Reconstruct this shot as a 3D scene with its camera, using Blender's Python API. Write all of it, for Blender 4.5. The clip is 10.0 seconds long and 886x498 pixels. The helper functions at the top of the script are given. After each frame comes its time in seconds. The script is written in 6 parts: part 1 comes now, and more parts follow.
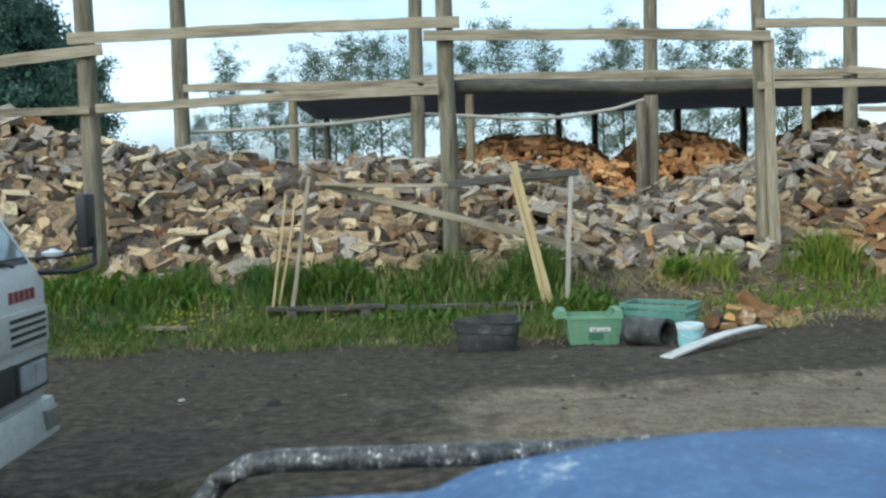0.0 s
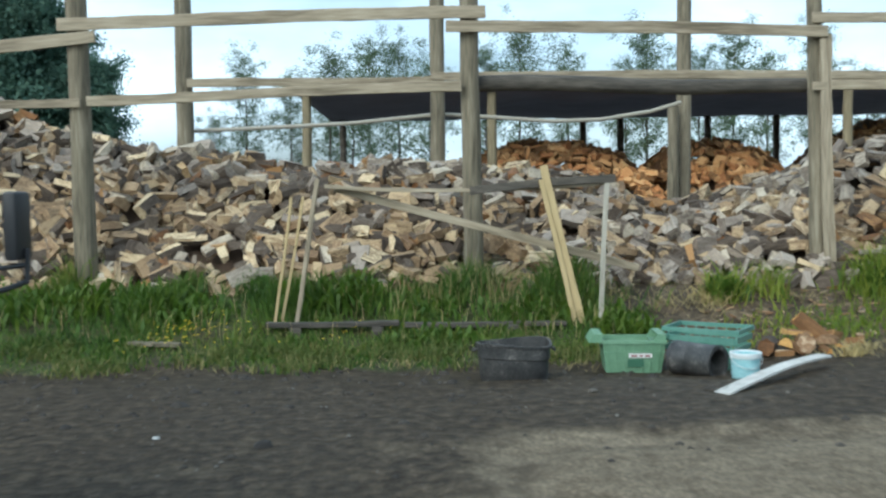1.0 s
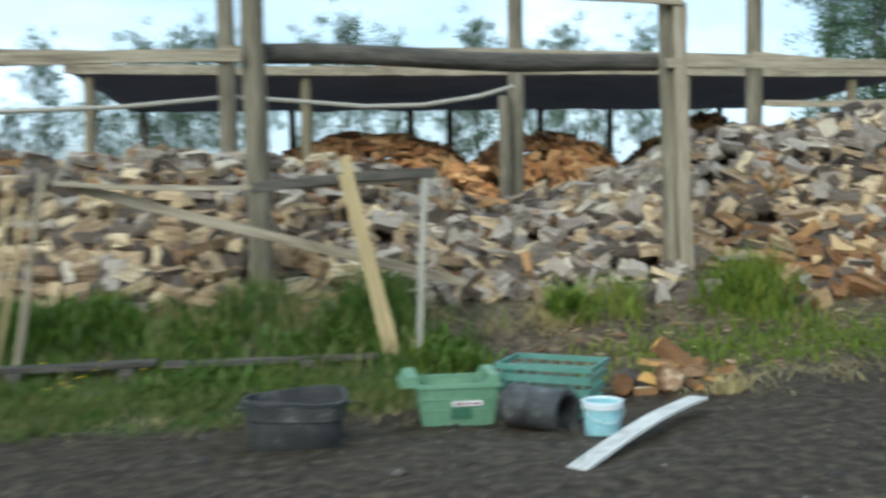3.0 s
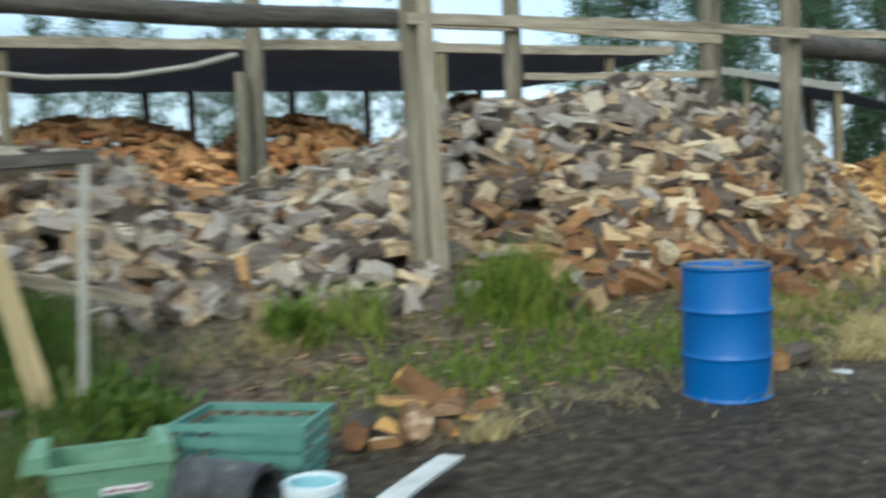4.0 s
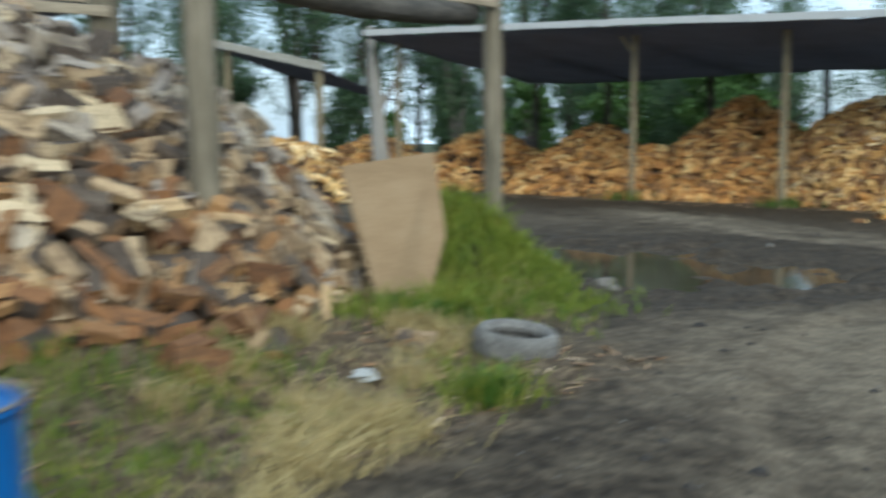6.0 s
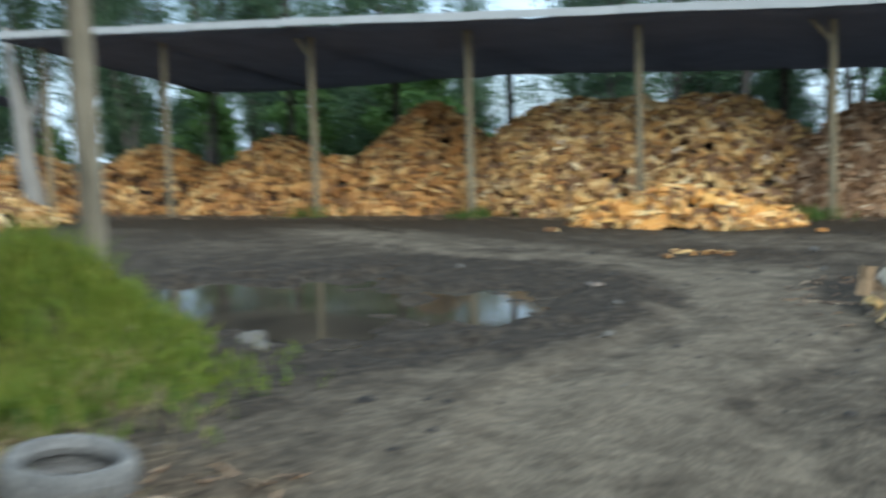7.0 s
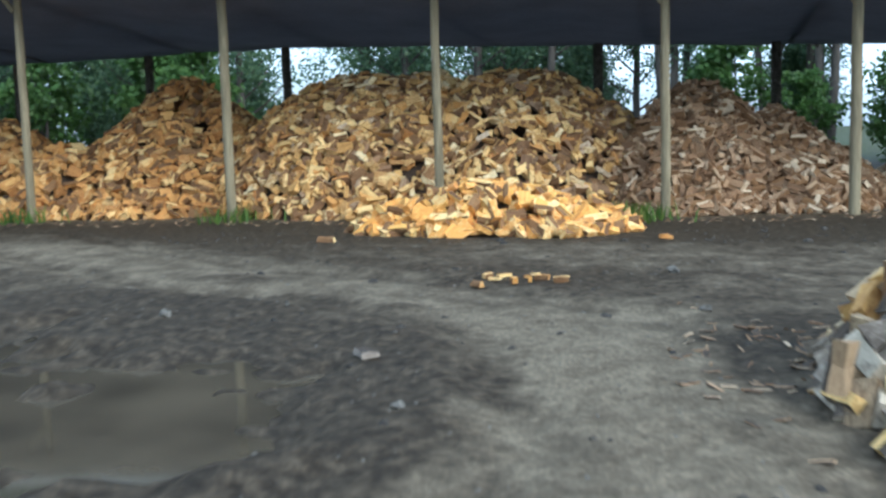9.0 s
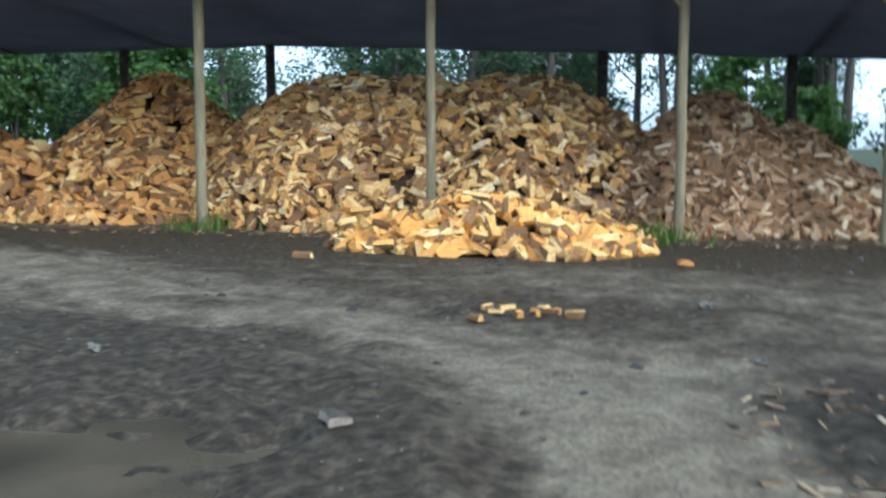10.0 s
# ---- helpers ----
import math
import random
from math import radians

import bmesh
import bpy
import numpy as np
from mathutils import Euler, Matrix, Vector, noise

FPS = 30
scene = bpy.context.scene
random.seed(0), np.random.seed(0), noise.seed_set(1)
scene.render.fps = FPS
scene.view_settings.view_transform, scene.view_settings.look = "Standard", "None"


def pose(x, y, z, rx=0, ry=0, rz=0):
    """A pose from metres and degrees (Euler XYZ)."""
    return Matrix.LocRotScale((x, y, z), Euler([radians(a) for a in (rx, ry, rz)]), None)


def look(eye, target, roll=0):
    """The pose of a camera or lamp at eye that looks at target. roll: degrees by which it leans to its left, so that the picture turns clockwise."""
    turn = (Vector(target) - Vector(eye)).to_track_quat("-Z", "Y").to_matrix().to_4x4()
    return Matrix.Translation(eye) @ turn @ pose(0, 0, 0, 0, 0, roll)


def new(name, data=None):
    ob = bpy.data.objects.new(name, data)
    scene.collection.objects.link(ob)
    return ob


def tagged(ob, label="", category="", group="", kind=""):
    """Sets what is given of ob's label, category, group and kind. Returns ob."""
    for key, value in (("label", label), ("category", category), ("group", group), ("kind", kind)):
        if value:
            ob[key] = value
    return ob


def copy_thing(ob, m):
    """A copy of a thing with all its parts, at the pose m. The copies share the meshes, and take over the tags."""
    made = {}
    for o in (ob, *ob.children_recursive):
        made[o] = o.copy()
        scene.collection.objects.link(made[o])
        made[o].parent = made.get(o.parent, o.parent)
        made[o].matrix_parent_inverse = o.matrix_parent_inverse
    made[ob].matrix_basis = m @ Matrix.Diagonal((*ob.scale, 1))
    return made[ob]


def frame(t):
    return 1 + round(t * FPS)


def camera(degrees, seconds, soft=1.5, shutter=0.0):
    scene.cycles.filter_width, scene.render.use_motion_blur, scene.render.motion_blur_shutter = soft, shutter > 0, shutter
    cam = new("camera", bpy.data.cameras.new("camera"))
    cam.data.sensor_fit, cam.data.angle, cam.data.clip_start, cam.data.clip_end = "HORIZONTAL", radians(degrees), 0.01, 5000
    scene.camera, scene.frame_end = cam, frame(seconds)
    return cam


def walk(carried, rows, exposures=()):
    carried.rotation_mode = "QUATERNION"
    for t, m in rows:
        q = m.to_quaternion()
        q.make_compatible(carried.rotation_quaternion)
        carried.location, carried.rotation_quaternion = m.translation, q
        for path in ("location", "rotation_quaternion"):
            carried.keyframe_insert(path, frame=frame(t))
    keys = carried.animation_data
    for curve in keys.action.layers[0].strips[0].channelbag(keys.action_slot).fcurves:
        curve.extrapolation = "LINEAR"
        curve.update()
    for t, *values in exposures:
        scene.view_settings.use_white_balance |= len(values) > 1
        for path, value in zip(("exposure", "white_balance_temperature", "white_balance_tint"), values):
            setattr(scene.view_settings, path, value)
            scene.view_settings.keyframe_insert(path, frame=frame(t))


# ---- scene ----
cam = camera(47.3, 10.0, soft=2.5, shutter=0.8)
ROWS = [
    (0.0, -0.147, -0.189, 1.580, -1.08, -3.48, 1.52),
    (0.5, -0.141, 0.264, 1.586, -1.04, -3.16, 1.20),
    (1.0, -0.178, 1.015, 1.566, -0.11, -3.08, 0.67),
    (1.5, -0.164, 1.589, 1.590, -1.09, -3.62, 1.60),
    (2.0, -0.131, 2.000, 1.610, -2.46, -3.27, 0.59),
    (2.2, -0.081, 2.218, 1.593, -3.28, -3.06, 0.38),
    (3.3, 0.620, 4.024, 1.541, -13.04, -3.58, 1.61),
    (3.5, 0.805, 4.451, 1.522, -15.86, -3.72, 2.12),
    (4.0, 1.350, 5.384, 1.533, -22.29, -4.30, 2.01),
    (4.5, 1.995, 6.212, 1.542, -28.40, -4.42, 1.61),
    (5.0, 2.731, 6.912, 1.530, -34.92, -5.62, 2.45),
    (6.3, 5.158, 8.417, 1.574, -54.72, -6.12, 0.65),
    (6.5, 5.616, 8.609, 1.583, -58.11, -6.17, 1.81),
    (6.8, 6.372, 8.837, 1.575, -63.44, -5.16, 2.18),
    (7.0, 6.974, 8.983, 1.533, -66.60, -5.56, 1.59),
    (7.2, 7.515, 9.144, 1.528, -70.01, -5.59, -0.48),
    (7.5, 8.173, 9.276, 1.522, -73.32, -5.95, -0.38),
    (7.8, 8.928, 9.382, 1.514, -75.16, -5.39, 2.64),
    (8.0, 9.322, 9.439, 1.502, -76.05, -5.48, 4.21),
    (8.2, 9.723, 9.532, 1.478, -76.68, -6.12, 1.51),
    (8.5, 10.228, 9.665, 1.453, -78.01, -4.68, -1.42),
    (8.7, 10.667, 9.788, 1.459, -77.94, -5.95, -0.84),
    (9.0, 11.345, 9.919, 1.466, -77.75, -6.50, 1.57),
    (9.2, 11.712, 9.983, 1.436, -77.88, -6.25, 1.59),
    (9.5, 12.165, 10.089, 1.419, -78.13, -6.31, 2.15),
    (9.7, 12.482, 10.149, 1.409, -78.19, -6.39, 2.48),
    (10.0, 12.858, 10.306, 1.414, -78.33, -5.91, -0.17),
]
LOOKS = [(0.0, 0.40, 5550, 0), (2.5, 0.42, 5550, 0), (5.5, 0.32, 5550, 1), (7.0, 0.42, 5400, 2), (8.0, 0.74, 5150, 3), (10.0, 0.83, 5150, 3)]  # seconds, stops, kelvin, tint
walk(cam, [(t, pose(x, y, z, 90 + pitch, roll, yaw)) for t, x, y, z, yaw, pitch, roll in ROWS], LOOKS)

# ---- light: bright overcast sky with a soft sun ----
SUN_AZ, SUN_EL = 215.0, 34.0  # compass bearing (clockwise from +y) and height of the sun
world = bpy.data.worlds.new("sky")
scene.world = world
world.use_nodes = True
wn, wl = world.node_tree.nodes, world.node_tree.links
sky = wn.new("ShaderNodeTexSky")
sky.sky_type, sky.sun_disc = "NISHITA", False
sky.sun_elevation, sky.sun_rotation = radians(SUN_EL), radians(SUN_AZ)
sky.air_density, sky.dust_density, sky.ozone_density = 1.0, 3.0, 1.0
wc = wn.new("ShaderNodeTexCoord")
wmap = wn.new("ShaderNodeMapping")
wmap.inputs["Scale"].default_value = (1.0, 1.0, 2.6)
cloud = wn.new("ShaderNodeTexNoise")
cloud.inputs["Scale"].default_value, cloud.inputs["Detail"].default_value = 2.4, 7.0
cramp = wn.new("ShaderNodeValToRGB")
cramp.color_ramp.elements[0].position, cramp.color_ramp.elements[1].position = 0.38, 0.66
cramp.color_ramp.elements[0].color = (0.22, 0.22, 0.22, 1)
cramp.color_ramp.elements[1].color = (1, 1, 1, 1)
wmix = wn.new("ShaderNodeMixRGB")
wmix.inputs["Color2"].default_value = (9.6, 10.8, 11.6, 1)
wl.new(wc.outputs["Generated"], wmap.inputs["Vector"])
wl.new(wmap.outputs["Vector"], cloud.inputs["Vector"])
wl.new(cloud.outputs["Fac"], cramp.inputs["Fac"])
wl.new(cramp.outputs["Color"], wmix.inputs["Fac"])
wl.new(sky.outputs["Color"], wmix.inputs["Color1"])
wl.new(wmix.outputs["Color"], wn["Background"].inputs["Color"])
wn["Background"].inputs["Strength"].default_value = 0.110
sun = new("sun", bpy.data.lights.new("sun", "SUN"))
sun.data.energy, sun.data.angle, sun.data.color = 1.5, radians(35), (1.0, 0.93, 0.82)
az, el = radians(SUN_AZ), radians(SUN_EL)
sun.matrix_world = look((math.sin(az) * math.cos(el) * 60, math.cos(az) * math.cos(el) * 60, math.sin(el) * 60), (0, 0, 0))


# ---- materials ----
def material(name, colours, rough=0.8, scale=4.0, fine=40.0, bump=0.3, metal=0.0, stretch=(1, 1, 1), by_piece=0.0, contrast=1.0, dist=0.01, translucent=0.0, grain=False):
    """Colours from a ramp, picked by coarse and fine noise and, by the share by_piece, by the piece."""
    m = bpy.data.materials.new(name)
    m.use_nodes = True
    n, l = m.node_tree.nodes, m.node_tree.links
    b = n["Principled BSDF"]
    tc = n.new("ShaderNodeTexCoord")
    mp = n.new("ShaderNodeMapping")
    mp.inputs["Scale"].default_value = stretch
    if grain:  # along the piece
        at = n.new("ShaderNodeAttribute")
        at.attribute_name = "along"
        l.new(at.outputs["Vector"], mp.inputs["Vector"])
    else:
        l.new(tc.outputs["Object"], mp.inputs["Vector"])
    oi, geo = n.new("ShaderNodeObjectInfo"), n.new("ShaderNodeNewGeometry")
    piece = n.new("ShaderNodeMath")
    piece.operation = "ADD"
    l.new(oi.outputs["Random"], piece.inputs[0])
    l.new(geo.outputs["Random Per Island"], piece.inputs[1])
    fr = n.new("ShaderNodeMath")
    fr.operation = "FRACT"
    l.new(piece.outputs[0], fr.inputs[0])
    n1, n2 = n.new("ShaderNodeTexNoise"), n.new("ShaderNodeTexNoise")
    for q, s, d in ((n1, scale, 4.0), (n2, fine, 5.0)):
        q.noise_dimensions = "4D"
        q.inputs["Scale"].default_value, q.inputs["Detail"].default_value = s, d
        l.new(mp.outputs["Vector"], q.inputs["Vector"])
        l.new(fr.outputs[0], q.inputs["W"])
    mix = n.new("ShaderNodeMath")
    mix.operation = "MULTIPLY_ADD"
    l.new(n2.outputs["Fac"], mix.inputs[0])
    mix.inputs[1].default_value = 0.45
    half = n.new("ShaderNodeMath")
    half.operation = "MULTIPLY"
    l.new(n1.outputs["Fac"], half.inputs[0])
    half.inputs[1].default_value = 0.55
    l.new(half.outputs[0], mix.inputs[2])
    con = n.new("ShaderNodeMapRange")
    con.inputs["From Min"].default_value, con.inputs["From Max"].default_value = 0.5 - 0.25 / contrast, 0.5 + 0.25 / contrast
    l.new(mix.outputs[0], con.inputs["Value"])
    pick = n.new("ShaderNodeMix")
    pick.inputs["Factor"].default_value = by_piece
    l.new(con.outputs["Result"], pick.inputs["A"])
    l.new(fr.outputs[0], pick.inputs["B"])
    r = n.new("ShaderNodeValToRGB")
    e = r.color_ramp.elements
    while len(e) < len(colours):
        e.new(0.5)
    for i, c in enumerate(colours):
        e[i].position = i / (len(colours) - 1)
        e[i].color = (*c, 1)
    l.new(pick.outputs["Result"], r.inputs["Fac"])
    l.new(r.outputs["Color"], b.inputs["Base Color"])
    b.inputs["Roughness"].default_value, b.inputs["Metallic"].default_value = rough, metal
    if bump:
        bp = n.new("ShaderNodeBump")
        bp.inputs["Strength"].default_value, bp.inputs["Distance"].default_value = bump, dist
        l.new(mix.outputs[0], bp.inputs["Height"])
        l.new(bp.outputs["Normal"], b.inputs["Normal"])
    if translucent:
        tr = n.new("ShaderNodeBsdfTranslucent")
        l.new(r.outputs["Color"], tr.inputs["Color"])
        ms = n.new("ShaderNodeMixShader")
        ms.inputs["Fac"].default_value = translucent
        l.new(b.outputs["BSDF"], ms.inputs[1])
        l.new(tr.outputs["BSDF"], ms.inputs[2])
        l.new(ms.outputs["Shader"], n["Material Output"].inputs["Surface"])
    return m


# firewood: split faces and bark, several stacks with woods of their own
split_grey = material("split_wood_weathered", [(0.091, 0.070, 0.052), (0.228, 0.183, 0.144), (0.356, 0.300, 0.243), (0.127, 0.098, 0.074), (0.437, 0.375, 0.302), (0.228, 0.179, 0.134), (0.565, 0.478, 0.352), (0.164, 0.127, 0.094), (0.356, 0.276, 0.197)], 0.85, 5, 22, 0.8, stretch=(1.2, 5, 5), by_piece=0.80, contrast=1.6, grain=True)
split_warm = material("split_wood_brown_weathered", [(0.065, 0.039, 0.020), (0.186, 0.113, 0.058), (0.344, 0.237, 0.132), (0.112, 0.070, 0.037), (0.502, 0.367, 0.209), (0.242, 0.153, 0.080), (0.670, 0.530, 0.326), (0.140, 0.089, 0.048), (0.428, 0.312, 0.181), (0.577, 0.428, 0.237)], 0.85, 5, 22, 0.8, stretch=(1.2, 5, 5), by_piece=0.80, contrast=1.6, grain=True)
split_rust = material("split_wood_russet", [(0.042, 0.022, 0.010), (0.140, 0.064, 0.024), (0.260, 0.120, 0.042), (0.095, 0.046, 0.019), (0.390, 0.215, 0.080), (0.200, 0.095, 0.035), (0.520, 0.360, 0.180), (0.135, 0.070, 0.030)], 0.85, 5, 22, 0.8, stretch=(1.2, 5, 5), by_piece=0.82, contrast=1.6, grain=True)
split_orange = material("split_wood_orange", [(0.170, 0.066, 0.018), (0.420, 0.178, 0.043), (0.580, 0.292, 0.076), (0.290, 0.118, 0.030), (0.720, 0.415, 0.130), (0.460, 0.205, 0.051), (0.820, 0.580, 0.240), (0.360, 0.150, 0.038), (0.660, 0.360, 0.102)], 0.85, 5, 22, 0.8, stretch=(1.2, 5, 5), by_piece=0.78, contrast=1.6, grain=True)
split_red = material("split_wood_reddish", [(0.220, 0.086, 0.032), (0.430, 0.190, 0.068), (0.560, 0.285, 0.105), (0.660, 0.400, 0.175), (0.400, 0.165, 0.060)], 0.85, 5, 22, 0.8, stretch=(1.2, 5, 5), by_piece=0.65, contrast=1.6, grain=True)
split_cream = material("split_wood_fresh", [(0.360, 0.120, 0.022), (0.680, 0.320, 0.066), (0.850, 0.540, 0.165), (0.480, 0.180, 0.034), (0.880, 0.660, 0.290), (0.620, 0.270, 0.052), (0.780, 0.440, 0.110), (0.420, 0.150, 0.028)], 0.85, 5, 22, 0.8, stretch=(1.2, 5, 5), by_piece=0.78, contrast=1.6, grain=True)
split_tan = material("split_wood_tan", [(0.180, 0.080, 0.024), (0.430, 0.220, 0.062), (0.640, 0.380, 0.120), (0.300, 0.146, 0.042), (0.800, 0.560, 0.230), (0.520, 0.285, 0.082), (0.880, 0.710, 0.400), (0.370, 0.190, 0.056), (0.720, 0.465, 0.165), (0.850, 0.650, 0.320)], 0.85, 5, 22, 0.8, stretch=(1.2, 5, 5), by_piece=0.80, contrast=1.6, grain=True)
split_brown = material("split_wood_brown", [(0.095, 0.048, 0.022), (0.240, 0.130, 0.062), (0.370, 0.220, 0.112), (0.150, 0.080, 0.038), (0.520, 0.350, 0.200), (0.200, 0.108, 0.052), (0.680, 0.530, 0.350), (0.280, 0.160, 0.082)], 0.85, 5, 22, 0.8, stretch=(1.2, 5, 5), by_piece=0.80, contrast=1.6, grain=True)
bark = material("bark", [(0.022, 0.016, 0.011), (0.056, 0.040, 0.028), (0.100, 0.075, 0.054), (0.175, 0.140, 0.105)], 0.95, 9, 30, 1.0, stretch=(0.7, 3, 3), by_piece=0.35, contrast=1.7, grain=True)
bark_warm = material("reddish_bark", [(0.080, 0.038, 0.014), (0.180, 0.090, 0.034), (0.290, 0.160, 0.066)], 0.95, 9, 30, 0.8, stretch=(0.7, 3, 3), by_piece=0.4, contrast=1.5, grain=True)
# very dark brown: the shade between the logs is put into this colour
heap_gap_shade = material("shadowed_heap_inside", [(0.035, 0.022, 0.013), (0.085, 0.052, 0.030)], 0.95, 5, 30, 0.6)
pole_wood = material("weathered_pole", [(0.062, 0.051, 0.034), (0.132, 0.111, 0.074), (0.195, 0.165, 0.112), (0.29, 0.25, 0.178)], 0.9, 9, 38, 0.8, stretch=(1, 1, 0.10), by_piece=0.12, contrast=1.8)
# plain dark brown wood for rear poles, rafters and dark beams
dark_pole = material("dark_pole_wood", [(0.03, 0.026, 0.021), (0.075, 0.065, 0.052), (0.14, 0.12, 0.095)], 0.9, 9, 38, 0.7, stretch=(0.15, 1, 1), contrast=1.6)
yellow_pole = material("pale_round_pole", [(0.12, 0.098, 0.058), (0.22, 0.178, 0.105), (0.33, 0.27, 0.165)], 0.9, 9, 38, 0.6, stretch=(1, 1, 0.10), by_piece=0.15, contrast=1.6)
board_wood = material("weathered_board", [(0.12, 0.095, 0.062), (0.245, 0.20, 0.135), (0.36, 0.30, 0.21), (0.46, 0.395, 0.29)], 0.9, 8, 34, 0.7, stretch=(0.10, 1, 1), by_piece=0.15, contrast=1.7, grain=True)
pale_board = material("pale_board", [(0.26, 0.235, 0.185), (0.38, 0.35, 0.285), (0.50, 0.465, 0.39)], 0.85, 8, 34, 0.5, stretch=(0.12, 1, 1), by_piece=0.15, contrast=1.5, grain=True)
white_board = material("whitish_board", [(0.33, 0.315, 0.28), (0.52, 0.50, 0.46), (0.64, 0.625, 0.585)], 0.8, 9, 40, 0.4, stretch=(0.25, 1, 1), contrast=1.5, grain=True)
yellow_board = material("yellowish_board", [(0.30, 0.22, 0.10), (0.45, 0.34, 0.17), (0.54, 0.43, 0.24)], 0.85, 9, 35, 0.4, stretch=(0.15, 1, 1), by_piece=0.3, grain=True)
shade_cloth = material("black_shade_cloth", [(0.120, 0.120, 0.130), (0.195, 0.195, 0.210)], 0.7, 1.2, 14, 0.5, dist=0.03, translucent=0.62)
fascia_paint = material("grey_fascia", [(0.40, 0.40, 0.38), (0.58, 0.57, 0.54)], 0.7, 2, 25, 0.2, by_piece=0.3)
plywood = material("weathered_plywood", [(0.200, 0.128, 0.062), (0.285, 0.192, 0.100), (0.345, 0.248, 0.142)], 0.85, 2, 30, 0.3, stretch=(1, 1, 3))
drum_blue = material("blue_drum_paint", [(0.004, 0.070, 0.24), (0.006, 0.105, 0.34), (0.010, 0.130, 0.39)], 0.45, 3, 50, 0.08)
drum_rust = material("dirty_drum_edge", [(0.10, 0.09, 0.085), (0.26, 0.24, 0.22)], 0.7, 6, 50, 0.3)
crate_green = material("green_crate_plastic", [(0.10, 0.20, 0.115), (0.15, 0.275, 0.165), (0.22, 0.35, 0.225)], 0.5, 5, 50, 0.1)
crate_teal = material("teal_crate_plastic", [(0.06, 0.155, 0.12), (0.10, 0.23, 0.18), (0.17, 0.31, 0.25)], 0.5, 5, 50, 0.1)
crate_dark = material("dark_green_plastic", [(0.03, 0.10, 0.055), (0.05, 0.14, 0.08)], 0.5, 5, 50, 0.1)
tub_black = material("muddy_black_plastic", [(0.016, 0.016, 0.016), (0.030, 0.030, 0.030), (0.055, 0.053, 0.050), (0.17, 0.16, 0.145)], 0.5, 7, 50, 0.2, contrast=1.5)
bucket_teal = material("pale_blue_bucket", [(0.22, 0.42, 0.45), (0.32, 0.54, 0.57), (0.46, 0.64, 0.65)], 0.45, 6, 50, 0.05, contrast=1.5)
bucket_white = material("white_plastic", [(0.58, 0.62, 0.62), (0.72, 0.75, 0.74)], 0.45, 6, 50, 0.05)
white_label = material("white_paper_label", [(0.62, 0.60, 0.58), (0.78, 0.76, 0.74)], 0.7, 8, 50, 0.05)
red_print = material("red_print", [(0.16, 0.02, 0.02), (0.24, 0.035, 0.03)], 0.6, 8, 50, 0.0)
rubber = material("old_tyre_rubber", [(0.04, 0.038, 0.035), (0.16, 0.152, 0.138), (0.36, 0.34, 0.30)], 0.9, 5, 45, 0.4)
truck_white = material("white_truck_paint", [(0.31, 0.31, 0.29), (0.44, 0.44, 0.42), (0.52, 0.52, 0.50)], 0.4, 2, 40, 0.05, contrast=1.3)
truck_black = material("black_trim", [(0.010, 0.010, 0.011), (0.03, 0.03, 0.032)], 0.5, 5, 50, 0.1)
lamp_glass = material("headlamp_glass", [(0.20, 0.21, 0.22), (0.36, 0.37, 0.38)], 0.12, 8, 60, 0.15)
lamp_amber = material("dull_lens", [(0.12, 0.11, 0.09), (0.22, 0.20, 0.17)], 0.2, 8, 60, 0.15)
screen_glass = material("dark_windscreen", [(0.02, 0.07, 0.085), (0.04, 0.12, 0.14)], 0.06, 2, 30, 0.0)
bonnet_blue = material("faded_blue_paint", [(0.11, 0.15, 0.21), (0.014, 0.050, 0.135), (0.018, 0.064, 0.170), (0.024, 0.080, 0.200), (0.036, 0.100, 0.225), (0.075, 0.145, 0.255), (0.36, 0.40, 0.45)], 0.45, 4, 48, 0.12, contrast=1.8)
bar_paint = material("chipped_black_bar", [(0.016, 0.016, 0.016), (0.026, 0.026, 0.026), (0.04, 0.04, 0.04), (0.07, 0.068, 0.065), (0.12, 0.115, 0.11), (0.55, 0.53, 0.49)], 0.5, 30, 120, 0.3, contrast=1.75)
grass_green = material("green_grass", [(0.019, 0.046, 0.006), (0.036, 0.082, 0.009), (0.061, 0.122, 0.013), (0.100, 0.165, 0.018), (0.158, 0.190, 0.029), (0.263, 0.230, 0.068)], 0.7, 0.9, 5, 0, by_piece=0.34, translucent=0.3, contrast=1.9)
grass_lush = material("yellow_green_grass", [(0.040, 0.078, 0.007), (0.095, 0.155, 0.012), (0.170, 0.222, 0.019), (0.255, 0.270, 0.036), (0.37, 0.31, 0.10)], 0.7, 0.9, 5, 0, by_piece=0.4, translucent=0.3, contrast=1.7)
grass_olive = material("olive_short_grass", [(0.040, 0.062, 0.012), (0.078, 0.110, 0.020), (0.130, 0.150, 0.034), (0.210, 0.195, 0.066), (0.30, 0.25, 0.11)], 0.75, 1.1, 6, 0, by_piece=0.4, translucent=0.3, contrast=1.8)
weed_leaf = material("green_weed_leaf", [(0.038, 0.085, 0.010), (0.076, 0.140, 0.016), (0.126, 0.190, 0.023), (0.200, 0.235, 0.037)], 0.6, 1.2, 6, 0, by_piece=0.5, translucent=0.45, contrast=1.6)
grass_dry = material("dry_grass", [(0.17, 0.125, 0.05), (0.30, 0.235, 0.10), (0.42, 0.345, 0.17), (0.20, 0.20, 0.06)], 0.85, 1.5, 8, 0, by_piece=0.6, translucent=0.2)
grass_straw = material("straw_grass", [(0.28, 0.20, 0.075), (0.43, 0.33, 0.135), (0.52, 0.42, 0.20), (0.24, 0.24, 0.07)], 0.85, 2.5, 9, 0, by_piece=0.6, translucent=0.25)
